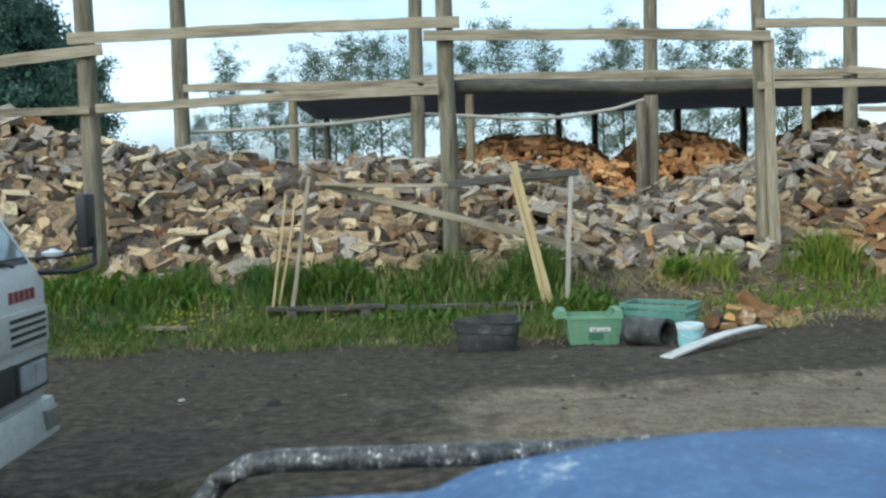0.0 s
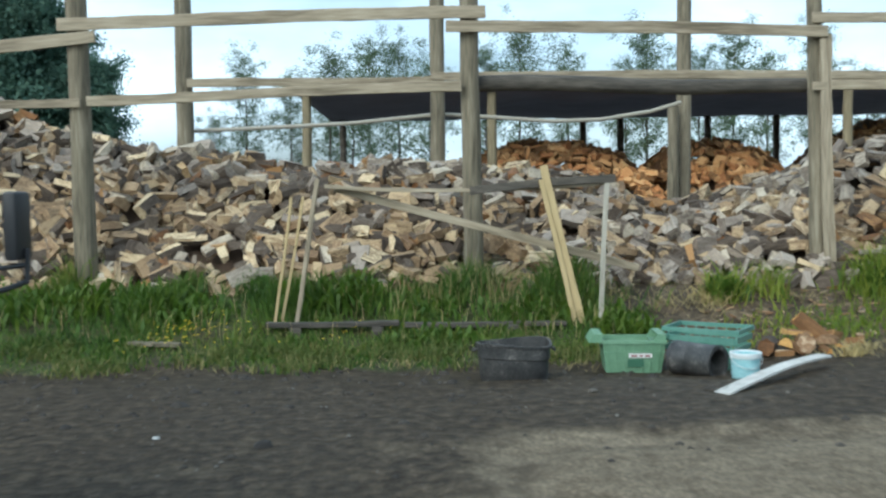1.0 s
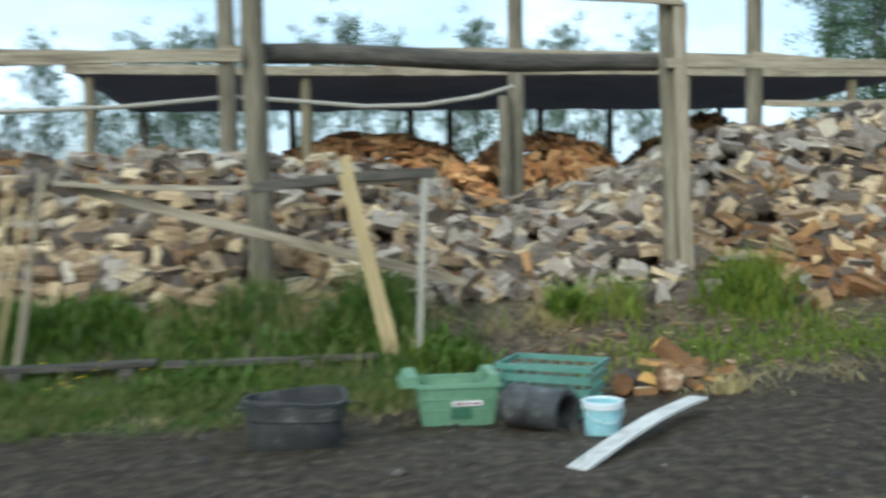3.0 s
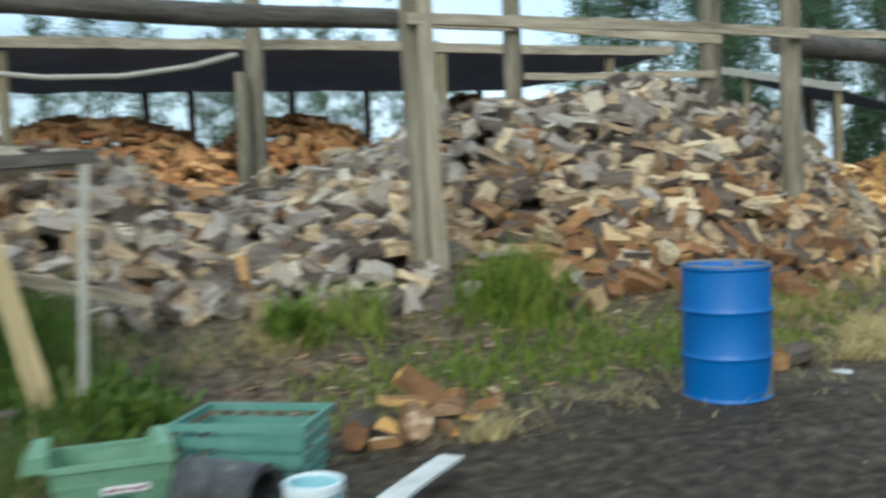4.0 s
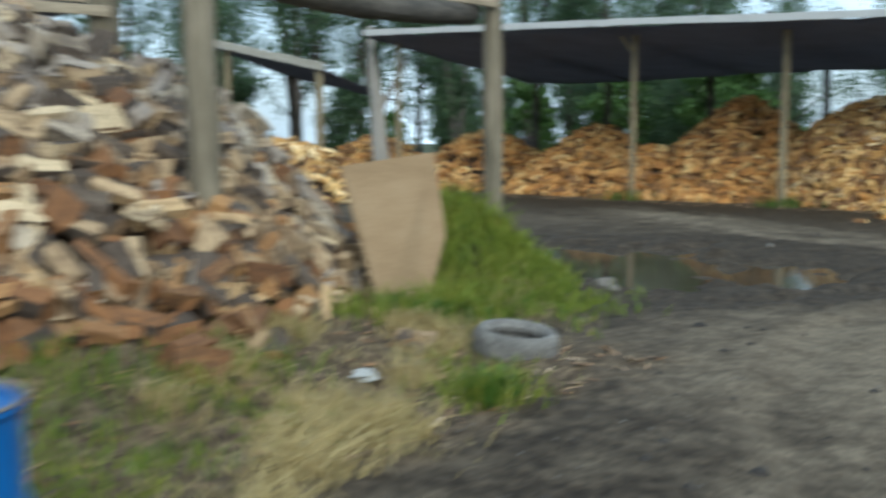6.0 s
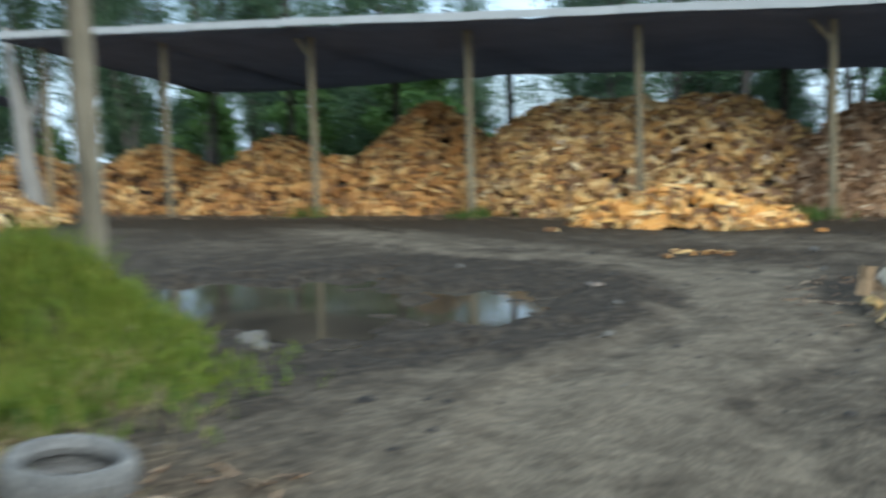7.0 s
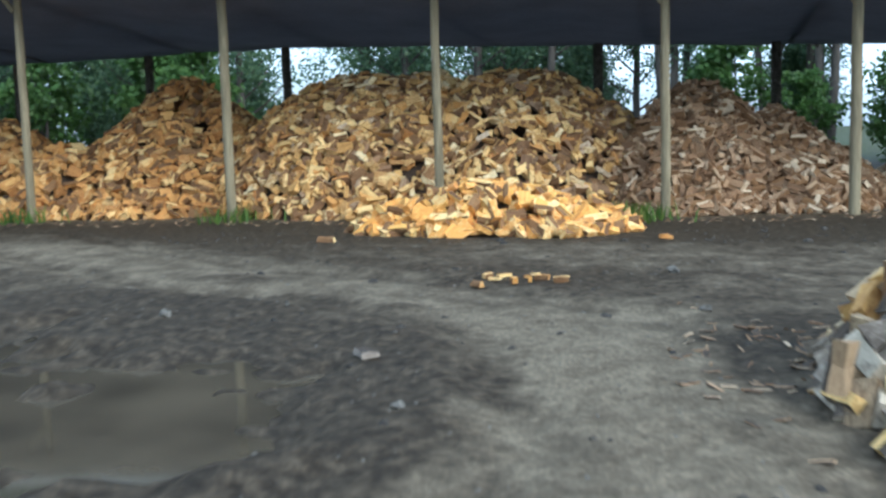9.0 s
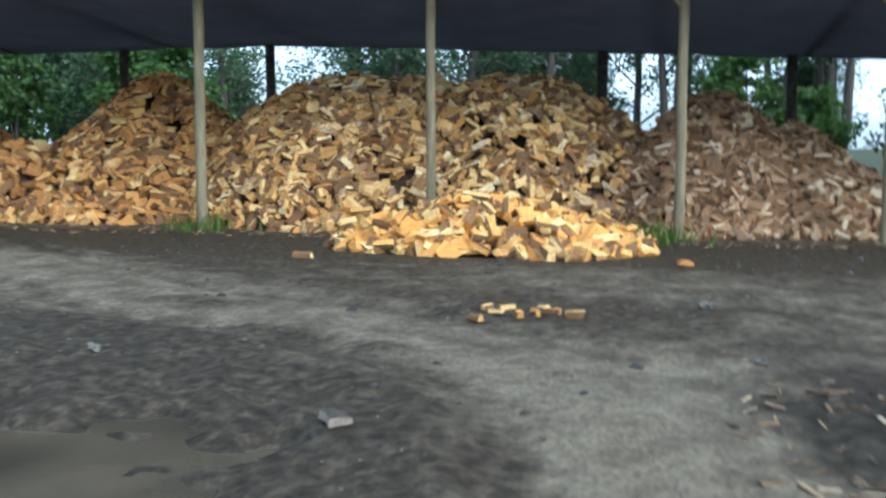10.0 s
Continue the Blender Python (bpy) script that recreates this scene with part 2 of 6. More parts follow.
buttercup = material("buttercup_yellow", [(0.70, 0.48, 0.01), (0.80, 0.60, 0.02)], 0.5, 5, 20, 0, by_piece=0.5)
leaf_far = material("alder_leaf", [(0.075, 0.110, 0.070), (0.120, 0.170, 0.095), (0.18, 0.215, 0.115)], 0.6, 0.5, 4, 0, by_piece=0.6, translucent=0.45)
leaf_gum = material("gum_leaf", [(0.050, 0.095, 0.060), (0.085, 0.150, 0.082), (0.135, 0.205, 0.095), (0.185, 0.250, 0.105)], 0.5, 0.3, 4, 0, by_piece=0.55, translucent=0.5)
leaf_light = material("young_leaf", [(0.055, 0.120, 0.030), (0.090, 0.170, 0.040), (0.140, 0.220, 0.055)], 0.5, 0.3, 4, 0, by_piece=0.55, translucent=0.45)
leaf_dark = material("hedge_leaf", [(0.045, 0.10, 0.075), (0.080, 0.15, 0.105), (0.115, 0.19, 0.12)], 0.7, 0.4, 4, 0, by_piece=0.6, translucent=0.4)
tree_bark = material("tree_bark", [(0.035, 0.030, 0.025), (0.085, 0.072, 0.06), (0.15, 0.13, 0.11)], 0.9, 3, 20, 0.5, stretch=(3, 3, 0.6))
pale_bark = material("pale_bark", [(0.24, 0.22, 0.19), (0.40, 0.38, 0.34)], 0.9, 3, 20, 0.5, stretch=(3, 3, 0.6))
stone_grey = material("grey_stone", [(0.08, 0.072, 0.06), (0.19, 0.172, 0.145)], 0.85, 10, 60, 0.5, by_piece=0.5)
rag_white = material("white_litter", [(0.34, 0.34, 0.32), (0.5, 0.5, 0.47)], 0.7, 12, 60, 0.3)


def ground_material():
    """Wet black mud, drier grey-brown gravel where it is driven on, turf on the bank: shares held in mesh attributes."""
    m = bpy.data.materials.new("yard_earth")
    m.use_nodes = True
    n, l = m.node_tree.nodes, m.node_tree.links
    b = n["Principled BSDF"]
    tc = n.new("ShaderNodeTexCoord")

    def noise_of(scale, detail, stretch=None):
        q = n.new("ShaderNodeTexNoise")
        q.inputs["Scale"].default_value, q.inputs["Detail"].default_value = scale, detail
        l.new(tc.outputs["Object"], q.inputs["Vector"])
        return q.outputs["Fac"]

    def ramp(fac, colours):
        r = n.new("ShaderNodeValToRGB")
        while len(r.color_ramp.elements) < len(colours):
            r.color_ramp.elements.new(0.5)
        for i, (p, c) in enumerate(colours):
            r.color_ramp.elements[i].position, r.color_ramp.elements[i].color = p, (*c, 1)
        l.new(fac, r.inputs["Fac"])
        return r.outputs["Color"]

    def blend(fac, a, c):
        x = n.new("ShaderNodeMixRGB")
        l.new(fac, x.inputs["Fac"])
        l.new(a, x.inputs["Color1"])
        l.new(c, x.inputs["Color2"])
        return x.outputs["Color"]

    def edge(att, noise_fac, width=0.25):
        a = n.new("ShaderNodeAttribute")
        a.attribute_name = att
        s = n.new("ShaderNodeMath")
        s.operation = "ADD"
        l.new(a.outputs["Fac"], s.inputs[0])
        l.new(noise_fac, s.inputs[1])
        r = n.new("ShaderNodeMapRange")
        r.inputs["From Min"].default_value, r.inputs["From Max"].default_value = 1.0 - width, 1.0 + width
        l.new(s.outputs[0], r.inputs["Value"])
        return r.outputs["Result"]

    mid, fine, clod = noise_of(2.6, 9), noise_of(14, 8), noise_of(10.0, 9)
    speck = noise_of(34, 7)
    pm = n.new("ShaderNodeMix")
    pm.inputs["Factor"].default_value = 0.68
    l.new(fine, pm.inputs["A"])
    l.new(mid, pm.inputs["B"])
    patchy = pm.outputs["Result"]
    mud = ramp(clod, [(0.28, (0.029, 0.0218, 0.0145)), (0.5, (0.047, 0.0360, 0.0245)), (0.70, (0.078, 0.061, 0.042))])
    dry = ramp(patchy, [(0.26, (0.112, 0.090, 0.063)), (0.5, (0.160, 0.131, 0.094)), (0.74, (0.212, 0.176, 0.127))])
    turf = ramp(fine, [(0.3, (0.025, 0.035, 0.012)), (0.55, (0.06, 0.075, 0.025)), (0.75, (0.12, 0.10, 0.05))])
    litter = ramp(fine, [(0.3, (0.040, 0.029, 0.019)), (0.5, (0.095, 0.070, 0.046)), (0.72, (0.22, 0.17, 0.105))])
    crumbs = ramp(clod, [(0.32, (0.42, 0.40, 0.38)), (0.5, (0.94, 0.93, 0.92)), (0.66, (1.30, 1.28, 1.25))])
    col = blend(edge("dry", mid, 0.33), mud, dry)
    col = blend(edge("turf", mid, 0.15), col, turf)
    col = blend(edge("litter", mid, 0.15), col, litter)
    grain_col = ramp(speck, [(0.30, (0.50, 0.48, 0.45)), (0.5, (0.95, 0.94, 0.92)), (0.72, (1.75, 1.70, 1.60))])
    rough_up = n.new("ShaderNodeMixRGB")
    rough_up.blend_type = "MULTIPLY"
    rough_up.inputs["Fac"].default_value = 0.45
    l.new(col, rough_up.inputs["Color1"])
    l.new(crumbs, rough_up.inputs["Color2"])
    col = rough_up.outputs["Color"]
    mul = n.new("ShaderNodeMixRGB")
    mul.blend_type = "MULTIPLY"
    mul.inputs["Fac"].default_value = 0.55
    l.new(col, mul.inputs["Color1"])
    l.new(grain_col, mul.inputs["Color2"])
    l.new(mul.outputs["Color"], b.inputs["Base Color"])
    wet = n.new("ShaderNodeMapRange")
    l.new(edge("dry", mid, 0.4), wet.inputs["Value"])
    wet.inputs["To Min"].default_value, wet.inputs["To Max"].default_value = 0.62, 0.95
    l.new(wet.outputs["Result"], b.inputs["Roughness"])
    b.inputs["Specular IOR Level"].default_value = 0.10
    add = n.new("ShaderNodeMath")
    add.operation = "MULTIPLY_ADD"
    l.new(fine, add.inputs[0])
    add.inputs[1].default_value = 0.5
    l.new(clod, add.inputs[2])
    bp = n.new("ShaderNodeBump")
    bp.inputs["Strength"].default_value, bp.inputs["Distance"].default_value = 0.60, 0.045
    l.new(add.outputs[0], bp.inputs["Height"])
    l.new(bp.outputs["Normal"], b.inputs["Normal"])
    return m


yard_earth = ground_material()


def water_material():
    m = bpy.data.materials.new("muddy_water")
    m.use_nodes = True
    n, l = m.node_tree.nodes, m.node_tree.links
    b = n["Principled BSDF"]
    b.inputs["Roughness"].default_value, b.inputs["IOR"].default_value = 0.06, 1.33
    q = n.new("ShaderNodeTexNoise")
    q.inputs["Scale"].default_value, q.inputs["Detail"].default_value = 5.0, 2.0
    tc, silt, ramp = n.new("ShaderNodeTexCoord"), n.new("ShaderNodeTexNoise"), n.new("ShaderNodeValToRGB")
    silt.inputs["Scale"].default_value, silt.inputs["Detail"].default_value = 1.3, 7.0
    l.new(tc.outputs["Object"], silt.inputs["Vector"])
    l.new(silt.outputs["Fac"], ramp.inputs["Fac"])
    ramp.color_ramp.elements[0].position, ramp.color_ramp.elements[0].color = 0.35, (0.050, 0.041, 0.029, 1)
    ramp.color_ramp.elements[1].position, ramp.color_ramp.elements[1].color = 0.68, (0.100, 0.080, 0.054, 1)
    l.new(ramp.outputs["Color"], b.inputs["Base Color"])
    bp = n.new("ShaderNodeBump")
    bp.inputs["Strength"].default_value, bp.inputs["Distance"].default_value = 0.05, 0.01
    l.new(q.outputs["Fac"], bp.inputs["Height"])
    l.new(bp.outputs["Normal"], b.inputs["Normal"])
    return m


muddy_water = water_material()


# ---- builders ----
def smooth(a, b, v):
    t = np.clip((np.asarray(v, float) - a) / (b - a), 0, 1)
    return t * t * (3 - 2 * t)


def mesh_of(name, verts, faces, mats, index=None, shade=False, along=None):
    me = bpy.data.meshes.new(name)
    me.from_pydata([tuple(v) for v in verts], [], [tuple(f) for f in faces])
    for m in mats:
        me.materials.append(m)
    if index is not None:
        me.polygons.foreach_set("material_index", np.asarray(index, dtype=np.int32))
    if shade:
        me.polygons.foreach_set("use_smooth", np.ones(len(me.polygons), dtype=bool))
    if along is not None:
        me.attributes.new("along", "FLOAT_VECTOR", "POINT").data.foreach_set("vector", np.asarray(along, dtype=np.float32).ravel())
    me.update()
    return me


def thing(name, place, label, category, group="", kind=""):
    ob = new(name)
    ob.empty_display_size = 0.2
    ob.location = place
    return tagged(ob, label, category, group, kind)


def child(name, me, parent, label="", matrix=None):
    """A part: its mesh is given in world metres, or with a matrix in its own."""
    ob = new(name, me)
    ob.parent = parent
    base = Vector(parent.location)
    up = parent.parent
    while up:
        base = base + Vector(up.location)
        up = up.parent
    ob.matrix_basis = Matrix.Translation(-base) @ (matrix if matrix else Matrix.Identity(4))
    if label:
        tagged(ob, label)
    return ob


def part(name, bm, mat, parent, label="", shade=True, bevel=0.0):
    if bevel:
        bmesh.ops.bevel(bm, geom=[e for e in bm.edges if e.is_manifold and e.calc_face_angle(0) > 0.6], offset=bevel, segments=2, affect="EDGES", profile=0.6)
    me = bpy.data.meshes.new(name)
    bm.to_mesh(me)
    bm.free()
    me.materials.append(mat)
    if shade:
        me.polygons.foreach_set("use_smooth", np.ones(len(me.polygons), dtype=bool))
        me.set_sharp_from_angle(angle=radians(35))
    return child(name, me, parent, label)


def box_bm(lo, hi, turn=None):
    bm = bmesh.new()
    bmesh.ops.create_cube(bm, size=1.0)
    grain = bm.verts.layers.float_vector.new("along")
    lo, hi = Vector(lo), Vector(hi)
    mid, size = (lo + hi) / 2, hi - lo
    for v in bm.verts:
        v.co = Vector((v.co.x * size.x, v.co.y * size.y, v.co.z * size.z))
        v[grain] = v.co
        v.co = v.co + (Vector() if turn else mid)
    if turn:
        bm.transform(Matrix.Translation(mid) @ turn)
    return bm


def beam_bm(p, q, w, h, wave=0.01, seed=0, steps=16, sag=0.0, taper=1.0):
    """A board from p to q, w thick across and h high, a little uneven."""
    rng = random.Random(seed)
    p, q = Vector(p), Vector(q)
    d = (q - p).normalized()
    up = Vector((0, 0, 1)) if abs(d.z) < 0.9 else Vector((1, 0, 0))
    side = d.cross(up).normalized()
    up = side.cross(d).normalized()
    bm = bmesh.new()
    grain = bm.verts.layers.float_vector.new("along")
    rings = []
    ph1, ph2 = rng.uniform(0, 6), rng.uniform(0, 6)
    for i in range(steps + 1):
        f = i / steps
        c = p.lerp(q, f) + side * wave * math.sin(ph1 + 4 * f) + up * (wave * math.sin(ph2 + 5 * f) - sag * 4 * f * (1 - f))
        k = 1 + (taper - 1) * f
        rings.append([bm.verts.new(c + side * (a * w * k / 2) + up * (b * h * k / 2 + rng.uniform(-0.05, 0.05) * h)) for a, b in ((-1, -1), (1, -1), (1, 1), (-1, 1))])
        for v, (a, b) in zip(rings[-1], ((-1, -1), (1, -1), (1, 1), (-1, 1))):
            v[grain] = (f * (q - p).length, a * w / 2, b * h / 2)
    for a, b in zip(rings, rings[1:]):
        for i in range(4):
            bm.faces.new((a[i], a[(i + 1) % 4], b[(i + 1) % 4], b[i]))
    bm.faces.new(rings[0][::-1])
    bm.faces.new(rings[-1])
    bmesh.ops.recalc_face_normals(bm, faces=bm.faces)
    bmesh.ops.bevel(bm, geom=[e for e in bm.edges if e.calc_face_angle(0) > 0.9], offset=min(w, h) * 0.09, segments=1, affect="EDGES")
    return bm


def pole_bm(points, radii, sides=12, seed=0, rough=0.05):
    """A round pole or trunk through the points."""
    rng = random.Random(seed)
    bm = bmesh.new()
    pts = [Vector(p) for p in points]
    rings = []
    for i, p in enumerate(pts):
        d = (pts[min(i + 1, len(pts) - 1)] - pts[max(i - 1, 0)]).normalized()
        ref = Vector((1, 0, 0)) if abs(d.x) < 0.8 else Vector((0, 1, 0))
        a = d.cross(ref).normalized()
        b = d.cross(a).normalized()
        rings.append([bm.verts.new(p + (a * math.cos(t) + b * math.sin(t)) * radii[i] * (1 + rng.uniform(-rough, rough))) for t in (2 * math.pi * k / sides for k in range(sides))])
    for a, b in zip(rings, rings[1:]):
        for i in range(sides):
            bm.faces.new((a[i], a[(i + 1) % sides], b[(i + 1) % sides], b[i]))
    bm.faces.new(rings[0][::-1])
    bm.faces.new(rings[-1])
    bmesh.ops.recalc_face_normals(bm, faces=bm.faces)
    return bm


def post_bm(x, y, z0, z1, r, lean=(0, 0), seed=0, sides=12):
    rng = random.Random(seed)
    n = 8
    pts = [(x + lean[0] * i / n + rng.uniform(-0.008, 0.008), y + lean[1] * i / n + rng.uniform(-0.008, 0.008), z0 + (z1 - z0) * i / n) for i in range(n + 1)]
    return pole_bm(pts, [r * (1.06 - 0.12 * i / n) for i in range(n + 1)], sides, seed, 0.03)


def lathe_bm(profile, place, sides=40, caps=True):
    """A turned shape from (radius, height) pairs; a closed profile makes a ring."""
    caps = caps and profile[0] != profile[-1]
    bm = bmesh.new()
    rings = [[bm.verts.new((place[0] + r * math.cos(2 * math.pi * k / sides), place[1] + r * math.sin(2 * math.pi * k / sides), place[2] + h)) for k in range(sides)] for r, h in profile]
    for a, b in zip(rings, rings[1:]):
        for i in range(sides):
            bm.faces.new((a[i], a[(i + 1) % sides], b[(i + 1) % sides], b[i]))
    if caps and profile[0][0] > 1e-4:
        bm.faces.new(rings[0][::-1])
    if caps and profile[-1][0] > 1e-4:
        bm.faces.new(rings[-1])
    bmesh.ops.remove_doubles(bm, verts=bm.verts, dist=1e-5)
    bmesh.ops.recalc_face_normals(bm, faces=bm.faces)
    return bm


# ---- ground ----
FOOT = 13.2  # the front foot of the long woodpile


def fnoise(x, y, s, seed=0.0):
    return noise.noise(Vector((x * s, y * s, seed)))


def near_band(v, lo, hi, soft):
    return float(smooth(lo - soft, lo + soft, v) * (1 - smooth(hi - soft, hi + soft, v)))


PUDDLES = ((16.0, 15.2, 2.5, 2.9), (16.4, 12.9, 1.7, 1.1), (14.9, 13.6, 1.3, 0.9), (-1.7, 4.55, 1.0, 0.55))


def pool(x, y):
    return max(1 - math.hypot((x - a) / p, (y - b) / q) for a, b, p, q in PUDDLES)


def bank(x, y):
    far = float(smooth(6.0, 9.0, x))
    f = float(smooth(11.6 + 0.8 * far, 13.7 + 0.1 * far, y)) * float(1 - smooth(8.5, 11.5, x)) * 0.45
    dip = 0.17 * math.exp(-(((y - 10.8) / 1.1) ** 2)) * float(1 - smooth(1.8, 4.6, x))
    rise = 0.78 * math.exp(-(((x - 12.5) / 1.05) ** 2 + ((y - 14.75) / 0.85) ** 2))
    return f * float(1 - smooth(19, 24, y)) + rise - dip


TRACK = ((26.0, 20.5), (23.2, 17.2), (21.3, 14.6), (20.6, 12.6), (18.8, 10.6), (16.0, 9.75), (13.0, 10.3), (10.5, 9.6), (7.5, 8.0), (4.5, 6.9), (1.0, 6.6))


def off_track(x, y):
    """Distance from the line on which vehicles sweep round the yard."""
    best = 99.0
    for (a, b), (c, d) in zip(TRACK, TRACK[1:]):
        t = max(0.0, min(1.0, ((x - a) * (c - a) + (y - b) * (d - b)) / ((c - a) ** 2 + (d - b) ** 2)))
        best = min(best, math.hypot(x - a - t * (c - a), y - b - t * (d - b)))
    return best


def mire(x, y):
    """Share of the soft dark mud round the big puddle."""
    d = 1 - math.hypot((x - 16.4) / 4.1, (y - 14.3) / 3.5) + 0.16 * fnoise(x, y, 0.9, 51.0) + 0.09 * fnoise(x, y, 2.6, 52.0)
    return float(smooth(-0.06, 0.10, d))


def gz(x, y):
    """Height of the ground."""
    rut = math.exp(-(((off_track(x, y) - 0.75) / 0.2) ** 2)) if -1 < x < 27 and 4 < y < 22 else 0.0
    ridge = math.exp(-(((off_track(x, y) - 1.12) / 0.13) ** 2)) * (0.6 + fnoise(x, y, 2.4, 17.0)) if rut or -1 < x < 27 and 4 < y < 22 else 0.0
    z = bank(x, y) + 0.018 * fnoise(x, y, 1.1) + 0.013 * fnoise(x, y, 3.2, 3.0) - 0.034 * rut + 0.022 * ridge
    z += (0.034 * abs(fnoise(x * 0.6, y * 1.8, 1.9, 21.0)) + 0.014 * fnoise(x, y * 1.6, 3.1, 22.0)) * near_band(y, 7.8, 11.0, 0.6) * float(1 - smooth(7, 10, x)) if 6 < y < 13 and x < 11 else 0.0
    p = pool(x, y) + 0.26 * fnoise(x, y, 0.9, 7.0) + 0.20 * fnoise(x, y, 2.3, 1.0) + 0.14 * fnoise(x, y, 5.3, 1.7)
    if 6 < x < 12 and 10.5 < y < 14:  # hummocks on the bank
        z += (0.085 * fnoise(x, y, 1.9, 61.0) + 0.03 * fnoise(x, y, 4.5, 62.0)) * near_band(x, 6.8, 10.9, 0.4) * near_band(y, 11.2, 13.4, 0.3)
    if 11 < x < 22 and 9.5 < y < 19:
        z += (0.045 * fnoise(x + 0.8 * y, y - 0.4 * x, 1.3, 54.0) + 0.030 * fnoise(x, y, 3.7, 55.0) + 0.02) * mire(x, y)
    if p > -0.5:  # churned margin of the puddle
        z += (0.11 * fnoise(x + 0.6 * y, y, 1.9, 4.0) + 0.06 * fnoise(x, y, 4.6, 4.4)) * float(smooth(-0.5, 0.0, p)) * float(1 - smooth(0.35, 0.7, p))
    return z - 0.135 * float(smooth(-0.3, 0.6, p))


def shares(x, y):
    """Shares of dry gravel, turf and wood litter at a place."""
    big = fnoise(x, y, 0.35, 11.0)
    dry = 0.27 + 0.24 * big + 0.12 * fnoise(x, y, 1.4, 12.0)
    d = off_track(x, y) + 0.35 * fnoise(x, y, 0.8, 14.0)
    dry += 0.42 * float(1 - smooth(0.7, 1.5, d)) - 0.24 * near_band(d, 0.6, 0.85, 0.1)
    dry += 0.34 * near_band(x + 0.4 * fnoise(x, y, 1.2, 41.0), 0.3, 9.0, 0.45) * near_band(y - 0.12 * x + 0.2 * fnoise(x, y, 1.5, 42.0), 4.6, 7.45, 0.22)
    dry -= 0.22 * float(1 - smooth(-0.6, 0.6, x)) * near_band(y, 4, 8, 0.5)
    dry += 0.30 * near_band(y, 10.3, 12.4, 0.5) * near_band(x, 10.2, 13.6, 0.7)
    dry += 0.13 * near_band(x, 19.0, 24.3, 1.2) * near_band(y, 5, 13, 2.0)
    dry -= 0.45 * math.exp(-(((x - 21.3) / 0.6) ** 2 + ((y - 11.2) / 1.1) ** 2)) + 0.45 * math.exp(-(((x - 21.2) / 0.3) ** 2 + ((y - 14.2) / 0.5) ** 2)) + 0.3 * math.exp(-(((x - 19.9) / 0.5) ** 2 + ((y - 11.4) / 0.7) ** 2)) + 0.5 * math.exp(-(((x - 18.7) / 0.7) ** 2 + ((y - 9.1) / 0.45) ** 2)) + 0.35 * math.exp(-(((x - 17.9) / 0.9) ** 2 + ((y - 9.2) / 0.6) ** 2))
    dry -= 0.35 * near_band(x, 24.8, 28.0, 0.5)
    dry -= 0.40 * mire(x, y)
    dry -= 0.30 * near_band(y, 7.7, 11.0, 0.4) * float(1 - smooth(4.2, 6.6, x))
    turf = 0.62 * near_band(y + 0.6 * fnoise(x, y, 0.8, 2.0), 11.0 + 0.6 * float(smooth(0.5, 3, x)), 14, 0.35) * float(1 - smooth(1.5, 2.6, x))
    turf += 0.5 * math.exp(-(((x - 12.9) / 1.5) ** 2 + ((y - 14.2) / 1.3) ** 2) * 1.3)
    turf += 0.6 * float(smooth(34, 44, math.hypot(x - 10, y - 8)))
    litter = 0.55 * near_band(y, 11.2, 14, 0.7) * near_band(x, 2.0, 11.5, 0.8) + 0.6 * near_band(x, 27.9, 38, 0.5) * near_band(y, -6, 31, 1.0)
    litter += 0.45 * math.exp(-(((x - 9.2) / 1.4) ** 2 + ((y - 12.9) / 1.2) ** 2))
    return dry, turf, litter


def ground():
    xs = np.concatenate([[-500, -220, -110, -60, -35, -22, -14], np.arange(-9, 31.01, 0.115), [33, 36, 40, 46, 54, 66, 90, 140, 260, 520]])
    ys = np.concatenate([[-500, -220, -110, -60, -35, -20, -12, -7, -4, -1, 1.2], np.arange(2, 20.01, 0.115), [21, 22.5, 24.5, 27, 31, 36, 42, 52, 70, 110, 220, 520]])
    verts, att = [], []
    for y in ys:
        for x in xs:
            verts.append((x, y, gz(x, y)))
            att.append(shares(x, y))
    w = len(xs)
    faces = [(j * w + i, j * w + i + 1, (j + 1) * w + i + 1, (j + 1) * w + i) for j in range(len(ys) - 1) for i in range(w - 1)]
    me = mesh_of("ground", verts, faces, [yard_earth], shade=True)
    att = np.array(att)
    for k, name in enumerate(("dry", "turf", "litter")):
        me.attributes.new(name, "FLOAT", "POINT").data.foreach_set("value", att[:, k].astype(np.float32))
    return tagged(new("ground", me), "dark wet muddy yard with drier gravel tracks", "ground", kind="structure")


ground()
for i, (a, b, p, q) in enumerate(PUDDLES):
    if i in (1, 2):
        continue
    p, q = (4.2, 4.2) if i == 0 else (p * 1.3, q * 1.3)
    bm = bmesh.new()
    bmesh.ops.create_circle(bm, cap_ends=True, segments=48, radius=1.0)
    for v in bm.verts:
        v.co = Vector((a + v.co.x * p, b - (0.6 if i == 0 else 0) + v.co.y * q, -0.065))
    me = bpy.data.meshes.new("water")
    bm.to_mesh(me)
    bm.free()
    me.materials.append(muddy_water)
    tagged(new("water", me), "shallow muddy puddle that mirrors the trees", "puddle", kind="structure")


